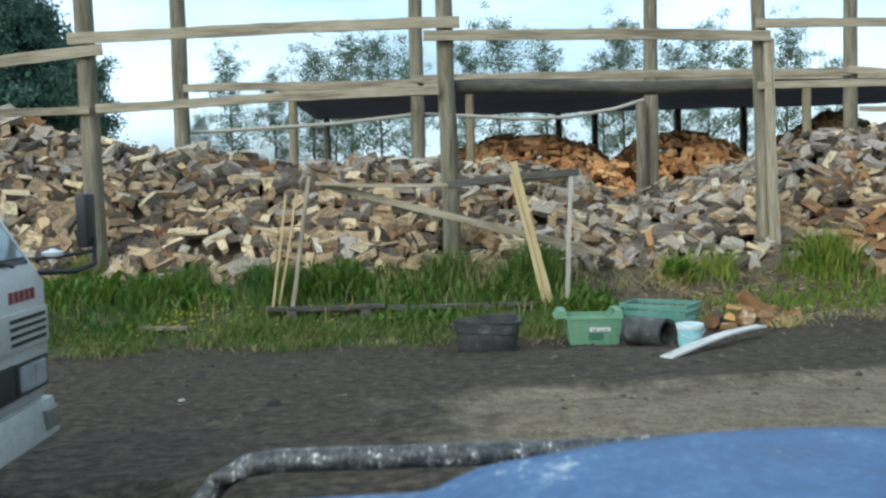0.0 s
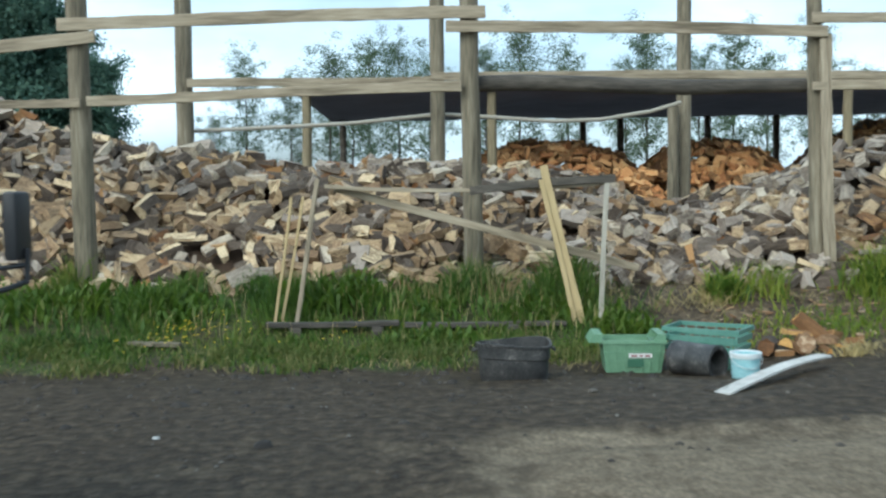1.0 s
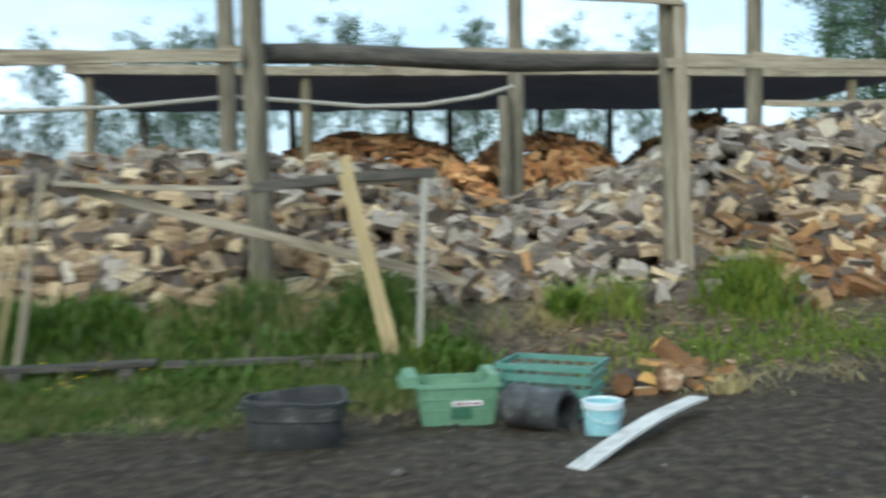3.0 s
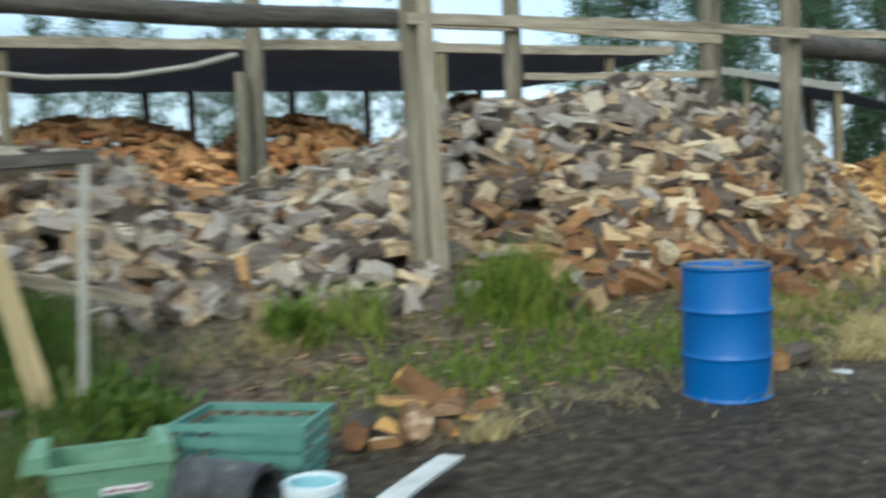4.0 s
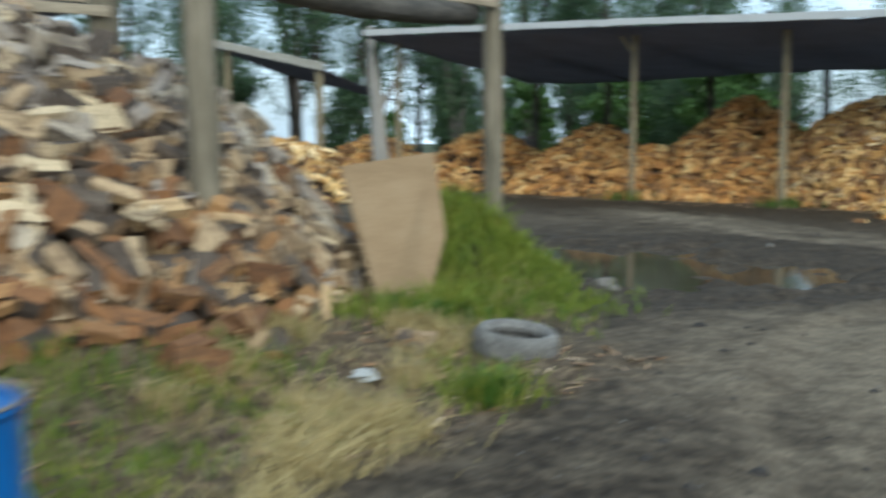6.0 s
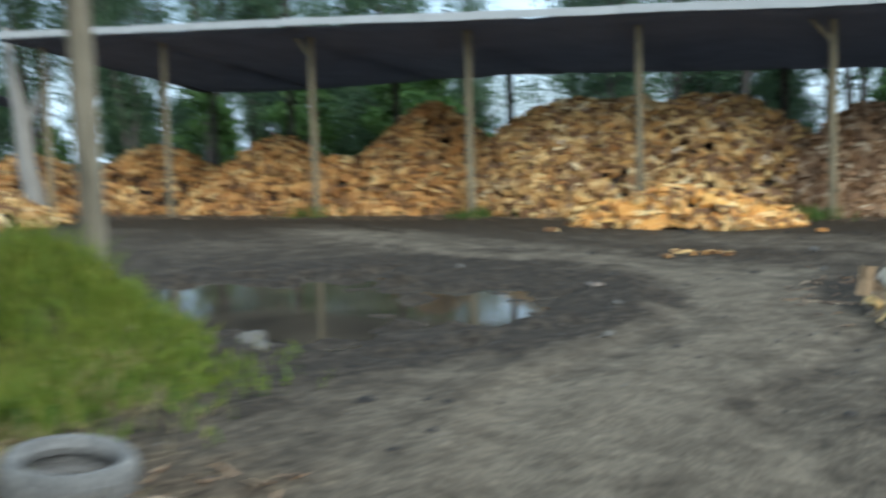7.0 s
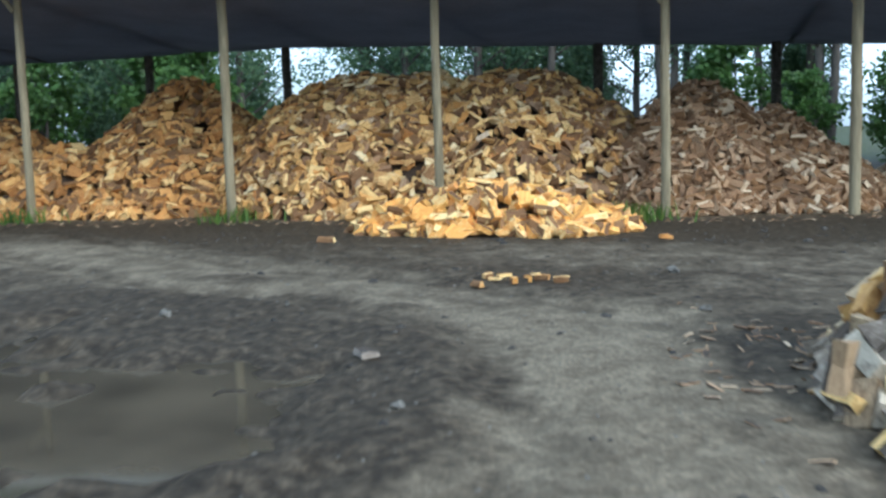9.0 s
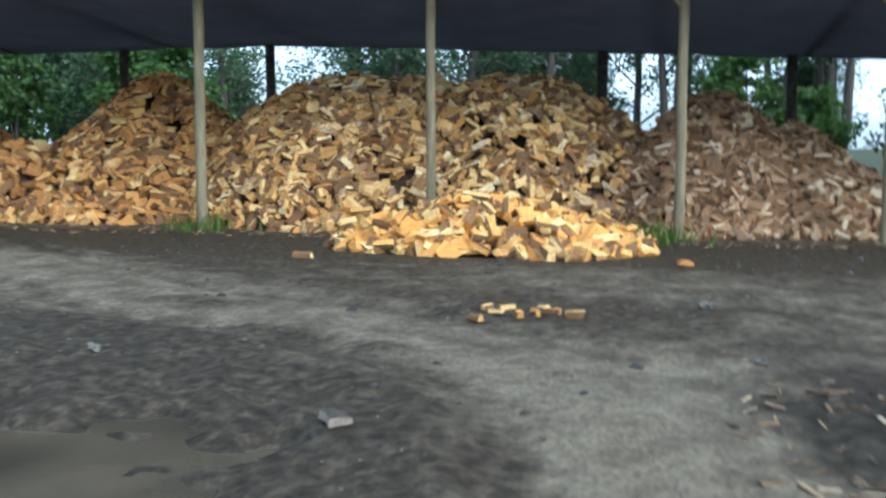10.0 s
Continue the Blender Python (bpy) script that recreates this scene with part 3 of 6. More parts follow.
# ---- firewood heaps ----
def log_shape(kind, seed):
    """One split log along x: vertices, faces, and which faces are bark."""
    rng = random.Random(seed)
    length = rng.uniform(0.27, 0.40)
    r = rng.uniform(0.09, 0.15)
    if kind == "wedge":
        a = rng.uniform(0.9, 1.7)
        sec = [(0, 0)] + [(r * math.cos(a * k / 3), r * math.sin(a * k / 3)) for k in range(4)]
        bark_sides = {1, 2, 3}
    elif kind == "slab":
        h = rng.uniform(0.45, 0.75) * r
        sec = [(-r * 0.75, 0), (r * 0.8, 0), (r * 0.7, h), (r * 0.1, h * 1.2), (-r * 0.65, h * 0.9)]
        bark_sides = {2, 3}
    elif kind == "block":
        h = rng.uniform(0.8, 1.1) * r
        sec = [(-r * 0.7, -h * 0.1), (r * 0.75, 0), (r * 0.8, h * 0.8), (r * 0.2, h * 1.15), (-r * 0.7, h)]
        bark_sides = {2}
    elif kind == "half":
        sec = [(r * math.cos(math.pi * k / 5), r * 0.85 * math.sin(math.pi * k / 5)) for k in range(6)]
        bark_sides = {0, 1, 2, 3, 4}
    elif kind == "stick":
        s = r * 0.5
        sec = [(-s, -s * 0.8), (s, -s), (s * 0.9, s * 0.8), (-s * 0.8, s)]
        bark_sides = {1}
    else:
        sec = [(r * 0.72 * math.cos(2 * math.pi * k / 7), r * 0.72 * math.sin(2 * math.pi * k / 7)) for k in range(7)]
        bark_sides = set(range(7))
    cx, cy = sum(p[0] for p in sec) / len(sec), sum(p[1] for p in sec) / len(sec)
    n = len(sec)
    verts = []
    bend, twist = rng.uniform(-0.014, 0.014), rng.uniform(-0.14, 0.14)
    for e in (-1, rng.uniform(-0.25, 0.25), 1):
        k = rng.uniform(0.88, 1.07)
        skew = rng.uniform(-0.025, 0.025) if abs(e) == 1 else 0.0
        c, d = math.cos(twist * e), math.sin(twist * e)
        for x, y in sec:
            u, w = (x - cx) * k + rng.uniform(-0.007, 0.007), (y - cy) * k + rng.uniform(-0.007, 0.007)
            verts.append((e * length / 2 + rng.uniform(-0.013, 0.013) + skew * (y - cy) / r, u * c - w * d + bend * (1 - e * e), u * d + w * c))
    faces = [tuple(range(n))[::-1], tuple(range(2 * n, 3 * n))]
    index = [0, 0]
    for ring in (0, n):
        for i in range(n):
            j = (i + 1) % n
            faces.append((ring + i, ring + j, ring + n + j, ring + n + i))
            index.append(1 if i in bark_sides else 0)
    return np.array(verts), faces, index


LOG_KINDS = ("wedge", "wedge", "slab", "stick", "wedge", "slab", "wedge", "stick", "slab", "round", "wedge", "slab", "block", "half", "wedge", "block", "half", "slab", "block", "wedge")
LOGS = [log_shape(k, i) for i, k in enumerate(LOG_KINDS)]
THIN = [i for i, k in enumerate(LOG_KINDS) if k in ("stick", "slab", "wedge")]
LOG_MESH = {}


WARM = ("split_wood_brown", "split_wood_reddish", "split_wood_orange", "split_wood_tan", "split_wood_fresh")


def bark_of(wood):
    return bark_warm if wood.name in WARM else bark


def log_mesh(i, wood):
    if (i, wood.name) not in LOG_MESH:
        v, f, m = LOGS[i]
        LOG_MESH[i, wood.name] = mesh_of("log", v, f, [wood, bark_of(wood)], m, along=v)
    return LOG_MESH[i, wood.name]


def heap(name, label, height, region, wood, count, seed, stretch, size=1.0, group="", limit=300, second=None, step=0.22, squat=0.92, shapes=None):
    """A tipped heap of split firewood: height(x, y) is its surface, stretch(x, y) says where logs are parts of their own."""
    rng = random.Random(seed)
    x0, x1, y0, y1 = region
    top = thing(name, ((x0 + x1) / 2, (y0 + y1) / 2, gz((x0 + x1) / 2, (y0 + y1) / 2) - 0.02), label, "woodpile", group)
    nx, ny = int((x1 - x0) / step) + 1, int((y1 - y0) / step) + 1
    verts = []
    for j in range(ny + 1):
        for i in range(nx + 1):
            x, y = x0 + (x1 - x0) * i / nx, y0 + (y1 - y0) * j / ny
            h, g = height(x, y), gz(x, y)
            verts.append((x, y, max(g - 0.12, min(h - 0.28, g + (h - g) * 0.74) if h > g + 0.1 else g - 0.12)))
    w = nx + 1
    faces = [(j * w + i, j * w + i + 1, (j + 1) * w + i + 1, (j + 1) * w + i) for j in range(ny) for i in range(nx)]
    # backing sheet below the logs, coloured as the shade in their gaps
    child("heap_inside", mesh_of("heap_inside", verts, faces, [heap_gap_shade], shade=True), top)
    V, L, F, M, base, made, tries = [], [], [], [], 0, 0, 0
    parts = 0
    while made < count and tries < count * 12:
        tries += 1
        x, y = rng.uniform(x0, x1), rng.uniform(y0, y1)
        h, g = height(x, y), gz(x, y)
        if h < g + 0.02:
            continue
        gx, gy = (height(x + 0.1, y) - height(x - 0.1, y)) / 0.2, (height(x, y + 0.1) - height(x, y - 0.1)) / 0.2
        s = math.sqrt(1 + gx * gx + gy * gy)
        if rng.random() > s / 2.4:
            continue
        nrm = Vector((-gx, -gy, 1)).normalized()
        axis = Vector((rng.gauss(0, 1), rng.gauss(0, 1), rng.gauss(0, 0.6)))
        axis = (axis - nrm * axis.dot(nrm) * 0.72).normalized()
        q = axis.to_track_quat("X", "Z").to_matrix() @ Matrix.Rotation(rng.uniform(0, 6.28), 3, "X") @ Matrix.Diagonal((squat, 1.0, 1.0))
        k = size * rng.uniform(0.8, 1.15)
        p = Vector((x, y, max(h - rng.uniform(-0.03, 0.19), g + 0.06)))
        i = rng.choice(shapes or range(len(LOGS)))
        kind = next((j for j, (_, share) in enumerate(second or ()) if rng.random() < share(x, y)), None)
        m = Matrix.Translation(p) @ (q * k).to_4x4()
        made += 1
        if parts < limit and stretch(x, y):
            child("log", log_mesh(i, wood if kind is None else second[kind][0]), top, matrix=m)
            parts += 1
            continue
        v, f, mi = LOGS[i]
        V.append(v @ np.array(q * k).T + np.array(p))
        L.append(v)
        F += [tuple(a + base for a in t) for t in f]
        M += [a if a == 1 or kind is None else 2 + kind for a in mi]
        base += len(v)
    if V:
        mats = [wood, bark_of(wood)] + [w for w, _ in second or ()]
        tagged(child("log_mass", mesh_of("log_mass", np.concatenate(V), F, mats, M, along=np.concatenate(L)), top), kind="stuff")
    return top


CREST_X = [-16, -6.5, -5.6, -4.8, -3.65, -2.6, -2.1, -1.4, -0.7, 0.75, 1.45, 2.15, 2.65, 3.3, 3.8, 4.35, 5.0, 5.75, 6.3, 7.0, 8.1, 8.9, 9.9, 10.6, 11.2, 11.7]
CREST_Z = [3.0, 2.88, 2.52, 2.32, 2.24, 2.10, 1.96, 2.04, 2.08, 1.90, 1.92, 1.74, 1.48, 1.42, 1.48, 1.76, 1.92, 2.24, 2.30, 2.36, 2.58, 2.40, 2.08, 1.72, 1.1, 0.0]


def long_pile(x, y):
    z = float(np.interp(x, CREST_X, CREST_Z))
    foot = FOOT + 0.25 * fnoise(x, 0, 0.6, 4.0) + 0.9 * float(smooth(8, 11, x))
    g = bank(x, y)
    up = np.clip((y - foot) / (15.5 - foot), 0, 1) if y < 15.5 else np.clip((18.4 - y) / 2.6, 0, 1)
    return g + (z - g) * float(up) ** 0.8 + 0.09 * fnoise(x, y, 1.3, 9.0) - 0.03


heap("woodpile", "long heap of weathered split firewood behind the pole frame", long_pile, (-15, 13, 12.9, 18.3), split_warm, 9800, 5,
     lambda x, y: 1.5 < x < 8.5 and y < 14.2, second=((split_rust, lambda x, y: 0.06 + 0.72 * float(smooth(4.4, 6.2, x)) * float(1 - smooth(13.6, 14.25, y + 0.35 * fnoise(x, y, 0.9, 3.3)))),
                                                      (split_grey, lambda x, y: 0.15 + 0.55 * max(float(smooth(14.3, 15.1, y + 0.5 * fnoise(x, y, 0.5, 2.0))), near_band(x, 1.4, 4.6, 0.8)))))


def mound(cx, cy, h, rx, ry, power=1.5, lump=0.12, seed=0.0):
    def f(x, y):
        d = math.hypot((x - cx) / rx, (y - cy) / ry)
        return h * (1 - d ** power) + lump * fnoise(x, y, 1.2, seed) - 0.02 if d < 1.15 else -1
    return f


def joined(*fs):
    return lambda x, y: max(f(x, y) for f in fs)


# heaps under the big shed and before it
heap("woodpile", "big heap of split orange and cream firewood under the shed roof", joined(mound(32.1, 15.5, 2.66, 3.8, 4.0, 3.0), mound(32.0, 12.9, 2.66, 3.6, 3.5, 2.4, seed=2.0)), (28.0, 36, 8.4, 19.4), split_tan, 5600, 11, lambda x, y: x < 29.5, size=0.86, group="heaps under the shed",
     second=((split_orange, lambda x, y: 0.12 + 0.55 * float(smooth(15.8, 18.2, y))), (split_brown, lambda x, y: 0.10 + 0.32 * float(1 - smooth(11.0, 13.5, y)))))
heap("woodpile", "heap of orange-brown split firewood under the shed roof", mound(32.3, 20.2, 2.85, 3.5, 3.3, 1.35, seed=3.0), (28.5, 36, 16.6, 23.6), split_orange, 3100, 12, lambda x, y: x < 30.0, size=0.86, group="heaps under the shed")
heap("woodpile", "low heap of orange split firewood under the shed roof", joined(mound(31.8, 24.8, 2.1, 3.0, 2.9, 1.4, seed=4.0), mound(30.6, 22.3, 1.5, 2.0, 2.0, 1.4, seed=4.4)), (28.4, 35, 20.2, 27.8), split_orange, 1900, 13, lambda x, y: x < 30.0, group="heaps under the shed")
heap("woodpile", "heap of orange split firewood at the end of the shed", joined(mound(31.8, 29.2, 2.0, 3.2, 3.2, 1.4, seed=5.0), mound(31.0, 33.5, 1.8, 3.0, 3.0, 1.4, seed=5.5)), (27.8, 35, 25.8, 36.6), split_orange, 1900, 14, lambda x, y: x < 30.0, group="heaps under the shed")
heap("woodpile", "heap of darker brown split kindling under the shed roof", joined(mound(31.4, 9.3, 2.30, 2.9, 2.3, 1.7, seed=6.0), mound(31.4, 7.9, 1.75, 2.7, 2.3, 1.3, seed=6.4)), (28.4, 35, 5.4, 11.8), split_brown, 4200, 15, lambda x, y: x < 29.9, size=0.72, squat=1.1, shapes=THIN, group="heaps under the shed")
heap("woodpile", "heap of brown split firewood at the far end of the shed", joined(mound(32.2, 3.0, 2.3, 3.0, 3.2, 1.5, seed=7.0), mound(32.4, -2.4, 2.2, 3.2, 3.2, 1.4, seed=7.5)), (29.2, 35.8, -5.8, 6.4), split_brown, 1300, 16, lambda x, y: y > 3.5 and x < 31, group="heaps under the shed")
heap("woodpile", "small freshly tipped heap of bright cream firewood on the mud", joined(mound(26.2, 12.4, 0.72, 0.95, 1.75, 2.4), mound(26.2, 13.5, 0.46, 0.8, 1.15, 1.7), mound(26.1, 11.3, 0.48, 0.8, 1.1, 1.7)), (24.9, 27.6, 9.7, 15.5), split_cream, 600, 17, lambda x, y: True, size=0.94)
heap("woodpile", "heap of grey split logs beside the wheel tracks", joined(mound(17.45, 7.3, 1.65, 1.55, 1.75, 1.5), mound(16.9, 8.35, 0.62, 0.65, 0.8, 1.3), mound(16.05, 8.1, 0.55, 0.8, 0.75, 1.4)), (15.0, 19.2, 5.4, 9.8), split_grey, 820, 28, lambda x, y: y > 7.0, size=1.0, second=((split_tan, lambda x, y: 0.28), (split_warm, lambda x, y: 0.35)))
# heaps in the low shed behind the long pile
# both orange heaps: share of darker russet logs rises towards the back
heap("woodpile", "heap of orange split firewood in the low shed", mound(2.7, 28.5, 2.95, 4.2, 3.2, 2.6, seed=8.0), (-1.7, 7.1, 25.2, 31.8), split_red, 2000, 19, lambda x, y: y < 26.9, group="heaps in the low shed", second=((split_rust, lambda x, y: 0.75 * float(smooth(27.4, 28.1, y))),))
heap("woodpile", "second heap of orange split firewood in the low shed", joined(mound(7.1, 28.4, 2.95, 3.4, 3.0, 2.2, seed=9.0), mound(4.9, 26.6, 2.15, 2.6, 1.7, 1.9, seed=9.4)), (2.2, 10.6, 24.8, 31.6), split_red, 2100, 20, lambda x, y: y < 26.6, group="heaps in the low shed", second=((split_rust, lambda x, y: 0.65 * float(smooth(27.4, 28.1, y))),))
heap("woodpile", "heap of dark brown firewood in the low shed", mound(11.7, 29.0, 3.4, 3.7, 3.0, 1.8, seed=9.9), (7.8, 15.6, 25.8, 32.2), split_rust, 1700, 21, lambda x, y: y < 27.6, group="heaps in the low shed")
heap("woodpile", "low heap of tan firewood in the open", mound(22.5, 29.5, 1.7, 5.0, 3.2, 1.5, seed=1.9), (17.2, 27.8, 26, 33), split_tan, 900, 22, lambda x, y: y < 27.6)

# ---- pole frame round the long pile ----
frame_thing = thing("unfinished_shed", (0, 13.4, gz(0, 13.4)), "unroofed frame of weathered round poles and nailed rails round the woodpile", "shed")
A, B, C, D, E = (-4.53, 13.4), (0.22, 13.45), (4.52, 13.6), (8.8, 13.85), (13.3, 14.8)
for i, ((x, y), r, top) in enumerate(((A, 0.13, 5.6), (B, 0.115, 5.6), (C, 0.095, 5.4), (D, 0.11, 5.2), (E, 0.10, 5.4))):
    part("post", post_bm(x, y, gz(x, y) - 0.05, top, r, (-0.12 if i == 2 else -0.06, 0.0), i), pole_wood, frame_thing)
BACK = ((-4.2, 17.0), (-0.23, 17.0), (5.28, 23.9), (7.3, 17.4), (9.35, 15.95))
for i, (x, y) in enumerate(BACK):
    part("post", post_bm(x, y, gz(x, y) - 0.05, 6.4, (0.135, 0.115, 0.17, 0.12, 0.135)[i], (0.03, 0), 20 + i), pole_wood, frame_thing)
part("post", post_bm(5.0, 23.6, gz(5.0, 23.6) - 0.05, 3.45, 0.13, (0, 0), 31), pole_wood, frame_thing, "shorter pole doubled onto a tall one")
RAILS = (
    ((-4.75, 13.24, 3.66), (0.38, 13.29, 3.75), 0.045, 0.15), ((-0.1, 13.27, 3.59), (4.55, 13.42, 3.50), 0.045, 0.14), ((4.36, 13.44, 3.67), (8.95, 13.69, 3.60), 0.045, 0.12),
    ((-8.6, 13.24, 3.08), (-4.3, 13.24, 3.49), 0.045, 0.15), ((-8.6, 13.24, 2.72), (-4.5, 13.24, 2.72), 0.04, 0.10), ((-4.42, 13.24, 2.74), (0.08, 13.29, 2.87), 0.045, 0.12),
    ((4.38, 13.44, 2.85), (8.85, 13.69, 2.83), 0.045, 0.10),
    ((-4.1, 16.84, 3.33), (-0.2, 16.84, 3.34), 0.045, 0.13), ((-0.3, 16.84, 3.40), (7.3, 17.24, 3.40), 0.045, 0.13), ((7.2, 17.24, 3.42), (9.4, 15.78, 3.05), 0.04, 0.12),
    ((9.3, 15.78, 3.18), (13.2, 14.7, 3.0), 0.04, 0.10), ((7.4, 17.24, 2.75), (9.3, 15.78, 2.62), 0.035, 0.09),
)
for i, (p, q, w, h) in enumerate(RAILS):
    part("rail", beam_bm(p, q, w, h, 0.012, i), board_wood, frame_thing)
part("round_beam", pole_bm([(0.3 + 4.1 * k / 8, 13.62 + 0.15 * k / 8, 2.93 - 0.07 * k / 8 + 0.02 * math.sin(k)) for k in range(9)], [0.105 - 0.002 * k for k in range(9)], 12, 3), dark_pole, frame_thing, "round dark timber beam")
part("round_beam", pole_bm([(8.7 + 4.4 * k / 8, 13.95 + 1.0 * k / 8, 2.78 + 0.14 * k / 8 - 0.10 * math.sin(3.1 * k / 8)) for k in range(9)], [0.13 - 0.002 * k for k in range(9)], 12, 4), dark_pole, frame_thing, "round dark log laid as a beam")
part("brace", beam_bm((4.60, 13.44, gz(4.60, 13.44) - 0.03), (4.53, 13.46, 3.46), 0.05, 0.14, 0.008, 77), board_wood, frame_thing, "leaning board against the post")
part("bent_strip", pole_bm([(x, 17.3 + 0.02 * x, z) for x, z in ((-4.2, 2.62), (-3, 2.66), (-1.6, 2.72), (-0.2, 2.85), (0.6, 2.80), (1.6, 2.72), (2.4, 2.74), (3.2, 2.86), (3.7, 3.0))], [0.032] * 9, 8, 5), pale_board, frame_thing, "pale bent strip tied between poles")


# ---- open sheds roofed with black shade cloth ----
def sheet_mesh(name, corner, along, across, nu, nv, sag, seed, thick=0.02, droop=None):
    """A draped cloth roof: sags between its supports, with ripples."""
    corner, along, across = Vector(corner), Vector(along), Vector(across)
    verts = []
    for s in (0, -thick):
        for j in range(nv + 1):
            for i in range(nu + 1):
                p = corner + along * (i / nu) + across * (j / nv)
                p.z += s - sag * abs(math.sin(math.pi * i / nu * nu / 6)) * math.sin(math.pi * j / nv) + 0.06 * noise.noise(Vector((p.x * 0.8, p.y * 0.8, seed)))
                if droop:
                    p.z -= droop(p.y) * j / nv
                verts.append(p)
    w, o = nu + 1, (nu + 1) * (nv + 1)
    faces = []
    for j in range(nv):
        for i in range(nu):
            a = (j * w + i, j * w + i + 1, (j + 1) * w + i + 1, (j + 1) * w + i)
            faces += [a, tuple(o + k for k in a[::-1])]
    rim = [j * w for j in range(nv + 1)] + [nv * w + i for i in range(1, w)] + [j * w + nu for j in range(nv - 1, -1, -1)] + [i for i in range(nu - 1, 0, -1)]
    for a, b in zip(rim, rim[1:] + rim[:1]):
        faces.append((a, b, o + b, o + a))
    return mesh_of(name, verts, faces, [shade_cloth], shade=True)


big_shed = thing("pole_shed", (32, 12, 0), "long open pole shed roofed with sagging black shade cloth over firewood", "shed")
POSTS_Y = (-6.2, -2.0, 2.4, 6.95, 9.9, 13.72, 17.62, 21.75, 26.1, 30.2)


def front_z(y):
    return 4.10 + 0.040 * (y - 10.0)


def far_droop(y):
    return 0.45 * float(smooth(18, 29, y))


def back_z(y):
    return 3.42 + 0.035 * (y - 10.0) - far_droop(y)


for i, y in enumerate(POSTS_Y):
    part("post", post_bm(28.5 + 0.06 * math.sin(i * 2.1), y, gz(28.5, y) - 0.05, front_z(y) - 0.12, 0.078 + 0.010 * (i % 3 == 0), (0.03 * math.sin(i), 0), 40 + i), yellow_pole, big_shed)
    if i in (3, 4, 7):
        part("brace", beam_bm((28.5, y + 0.05, front_z(y) - 0.62), (28.5, y + 0.42, front_z(y) - 0.16), 0.05, 0.09, 0.004, i), yellow_pole, big_shed)
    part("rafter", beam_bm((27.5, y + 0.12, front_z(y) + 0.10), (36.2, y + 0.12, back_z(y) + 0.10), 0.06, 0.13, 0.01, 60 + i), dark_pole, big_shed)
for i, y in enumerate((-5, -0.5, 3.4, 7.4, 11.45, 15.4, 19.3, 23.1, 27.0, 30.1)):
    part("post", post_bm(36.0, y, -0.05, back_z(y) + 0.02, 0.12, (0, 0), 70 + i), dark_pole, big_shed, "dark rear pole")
for i, (y0, y1) in enumerate(zip((-7, 1.0, 9.2, 13.9, 21.9), (1.0, 9.2, 13.9, 21.9, 30.7))):
    part("fascia", beam_bm((27.42, y0, front_z(y0) + 0.0), (27.42, y1 - 0.02, front_z(y1) + 0.0 + 0.015 * (i % 2)), 0.04, 0.17, 0.01, 90 + i), fascia_paint, big_shed, "grey weathered fascia board")
child("roof", sheet_mesh("roof", (27.45, -7, front_z(-7) - 0.04), (0, 37.7, 1.45), (8.9, 0, back_z(-7) - front_z(-7)), 48, 12, 0.16, 2.0, droop=far_droop), big_shed, "black shade cloth, sagging")

low_shed = thing("pole_shed", (5, 29, gz(5, 29)), "low open pole shed with a black shade cloth roof", "shed")
for i, (x, y) in enumerate(((-3.35, 25.2), (1.05, 25.2), (9.4, 24.9), (13.6, 25.2))):
    part("post", post_bm(x, y, gz(x, y) - 0.05, 3.98, 0.115, (0, 0), 110 + i), yellow_pole, low_shed)
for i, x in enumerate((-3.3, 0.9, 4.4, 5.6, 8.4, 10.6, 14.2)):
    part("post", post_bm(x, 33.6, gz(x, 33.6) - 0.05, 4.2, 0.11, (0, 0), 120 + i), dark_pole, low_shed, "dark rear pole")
for i, (a, b) in enumerate(((-3.8, 3.1), (3.1, 9.0), (9.0, 15.2))):
    part("fascia", beam_bm((a, 25.0, 4.12), (b, 25.0, 4.12 + 0.02 * (i % 2)), 0.05, 0.20, 0.012, 130 + i), board_wood, low_shed, "weathered fascia board")
child("roof", sheet_mesh("roof", (-3.7, 25.02, 4.08), (18.9, 0, 0.05), (0, 8.9, -0.10), 40, 12, 0.14, 5.0), low_shed, "black shade cloth, sagging")

far_shed = thing("pole_shed", (31, 37, 0), "small lean-to with a pale sloping roof edge on thin poles", "shed")
for i, (x, y, z) in enumerate(((29.0, 34.4, 4.0), (29.1, 39.6, 5.0))):
    part("post", post_bm(x, y, -0.05, z, 0.14, (0, 0), 140 + i), yellow_pole, far_shed)
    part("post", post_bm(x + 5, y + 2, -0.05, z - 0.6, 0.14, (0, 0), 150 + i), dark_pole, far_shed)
part("fascia", beam_bm((28.8, 34.0, 4.10), (28.9, 41.2, 5.50), 0.06, 0.28, 0.01, 160), pale_board, far_shed, "pale roof edge board")
child("roof", sheet_mesh("roof", (28.9, 34.0, 4.0), (0.1, 7.2, 1.4), (6.2, 2.0, -0.9), 12, 8, 0.1, 8.0), far_shed, "dark cloth roof")


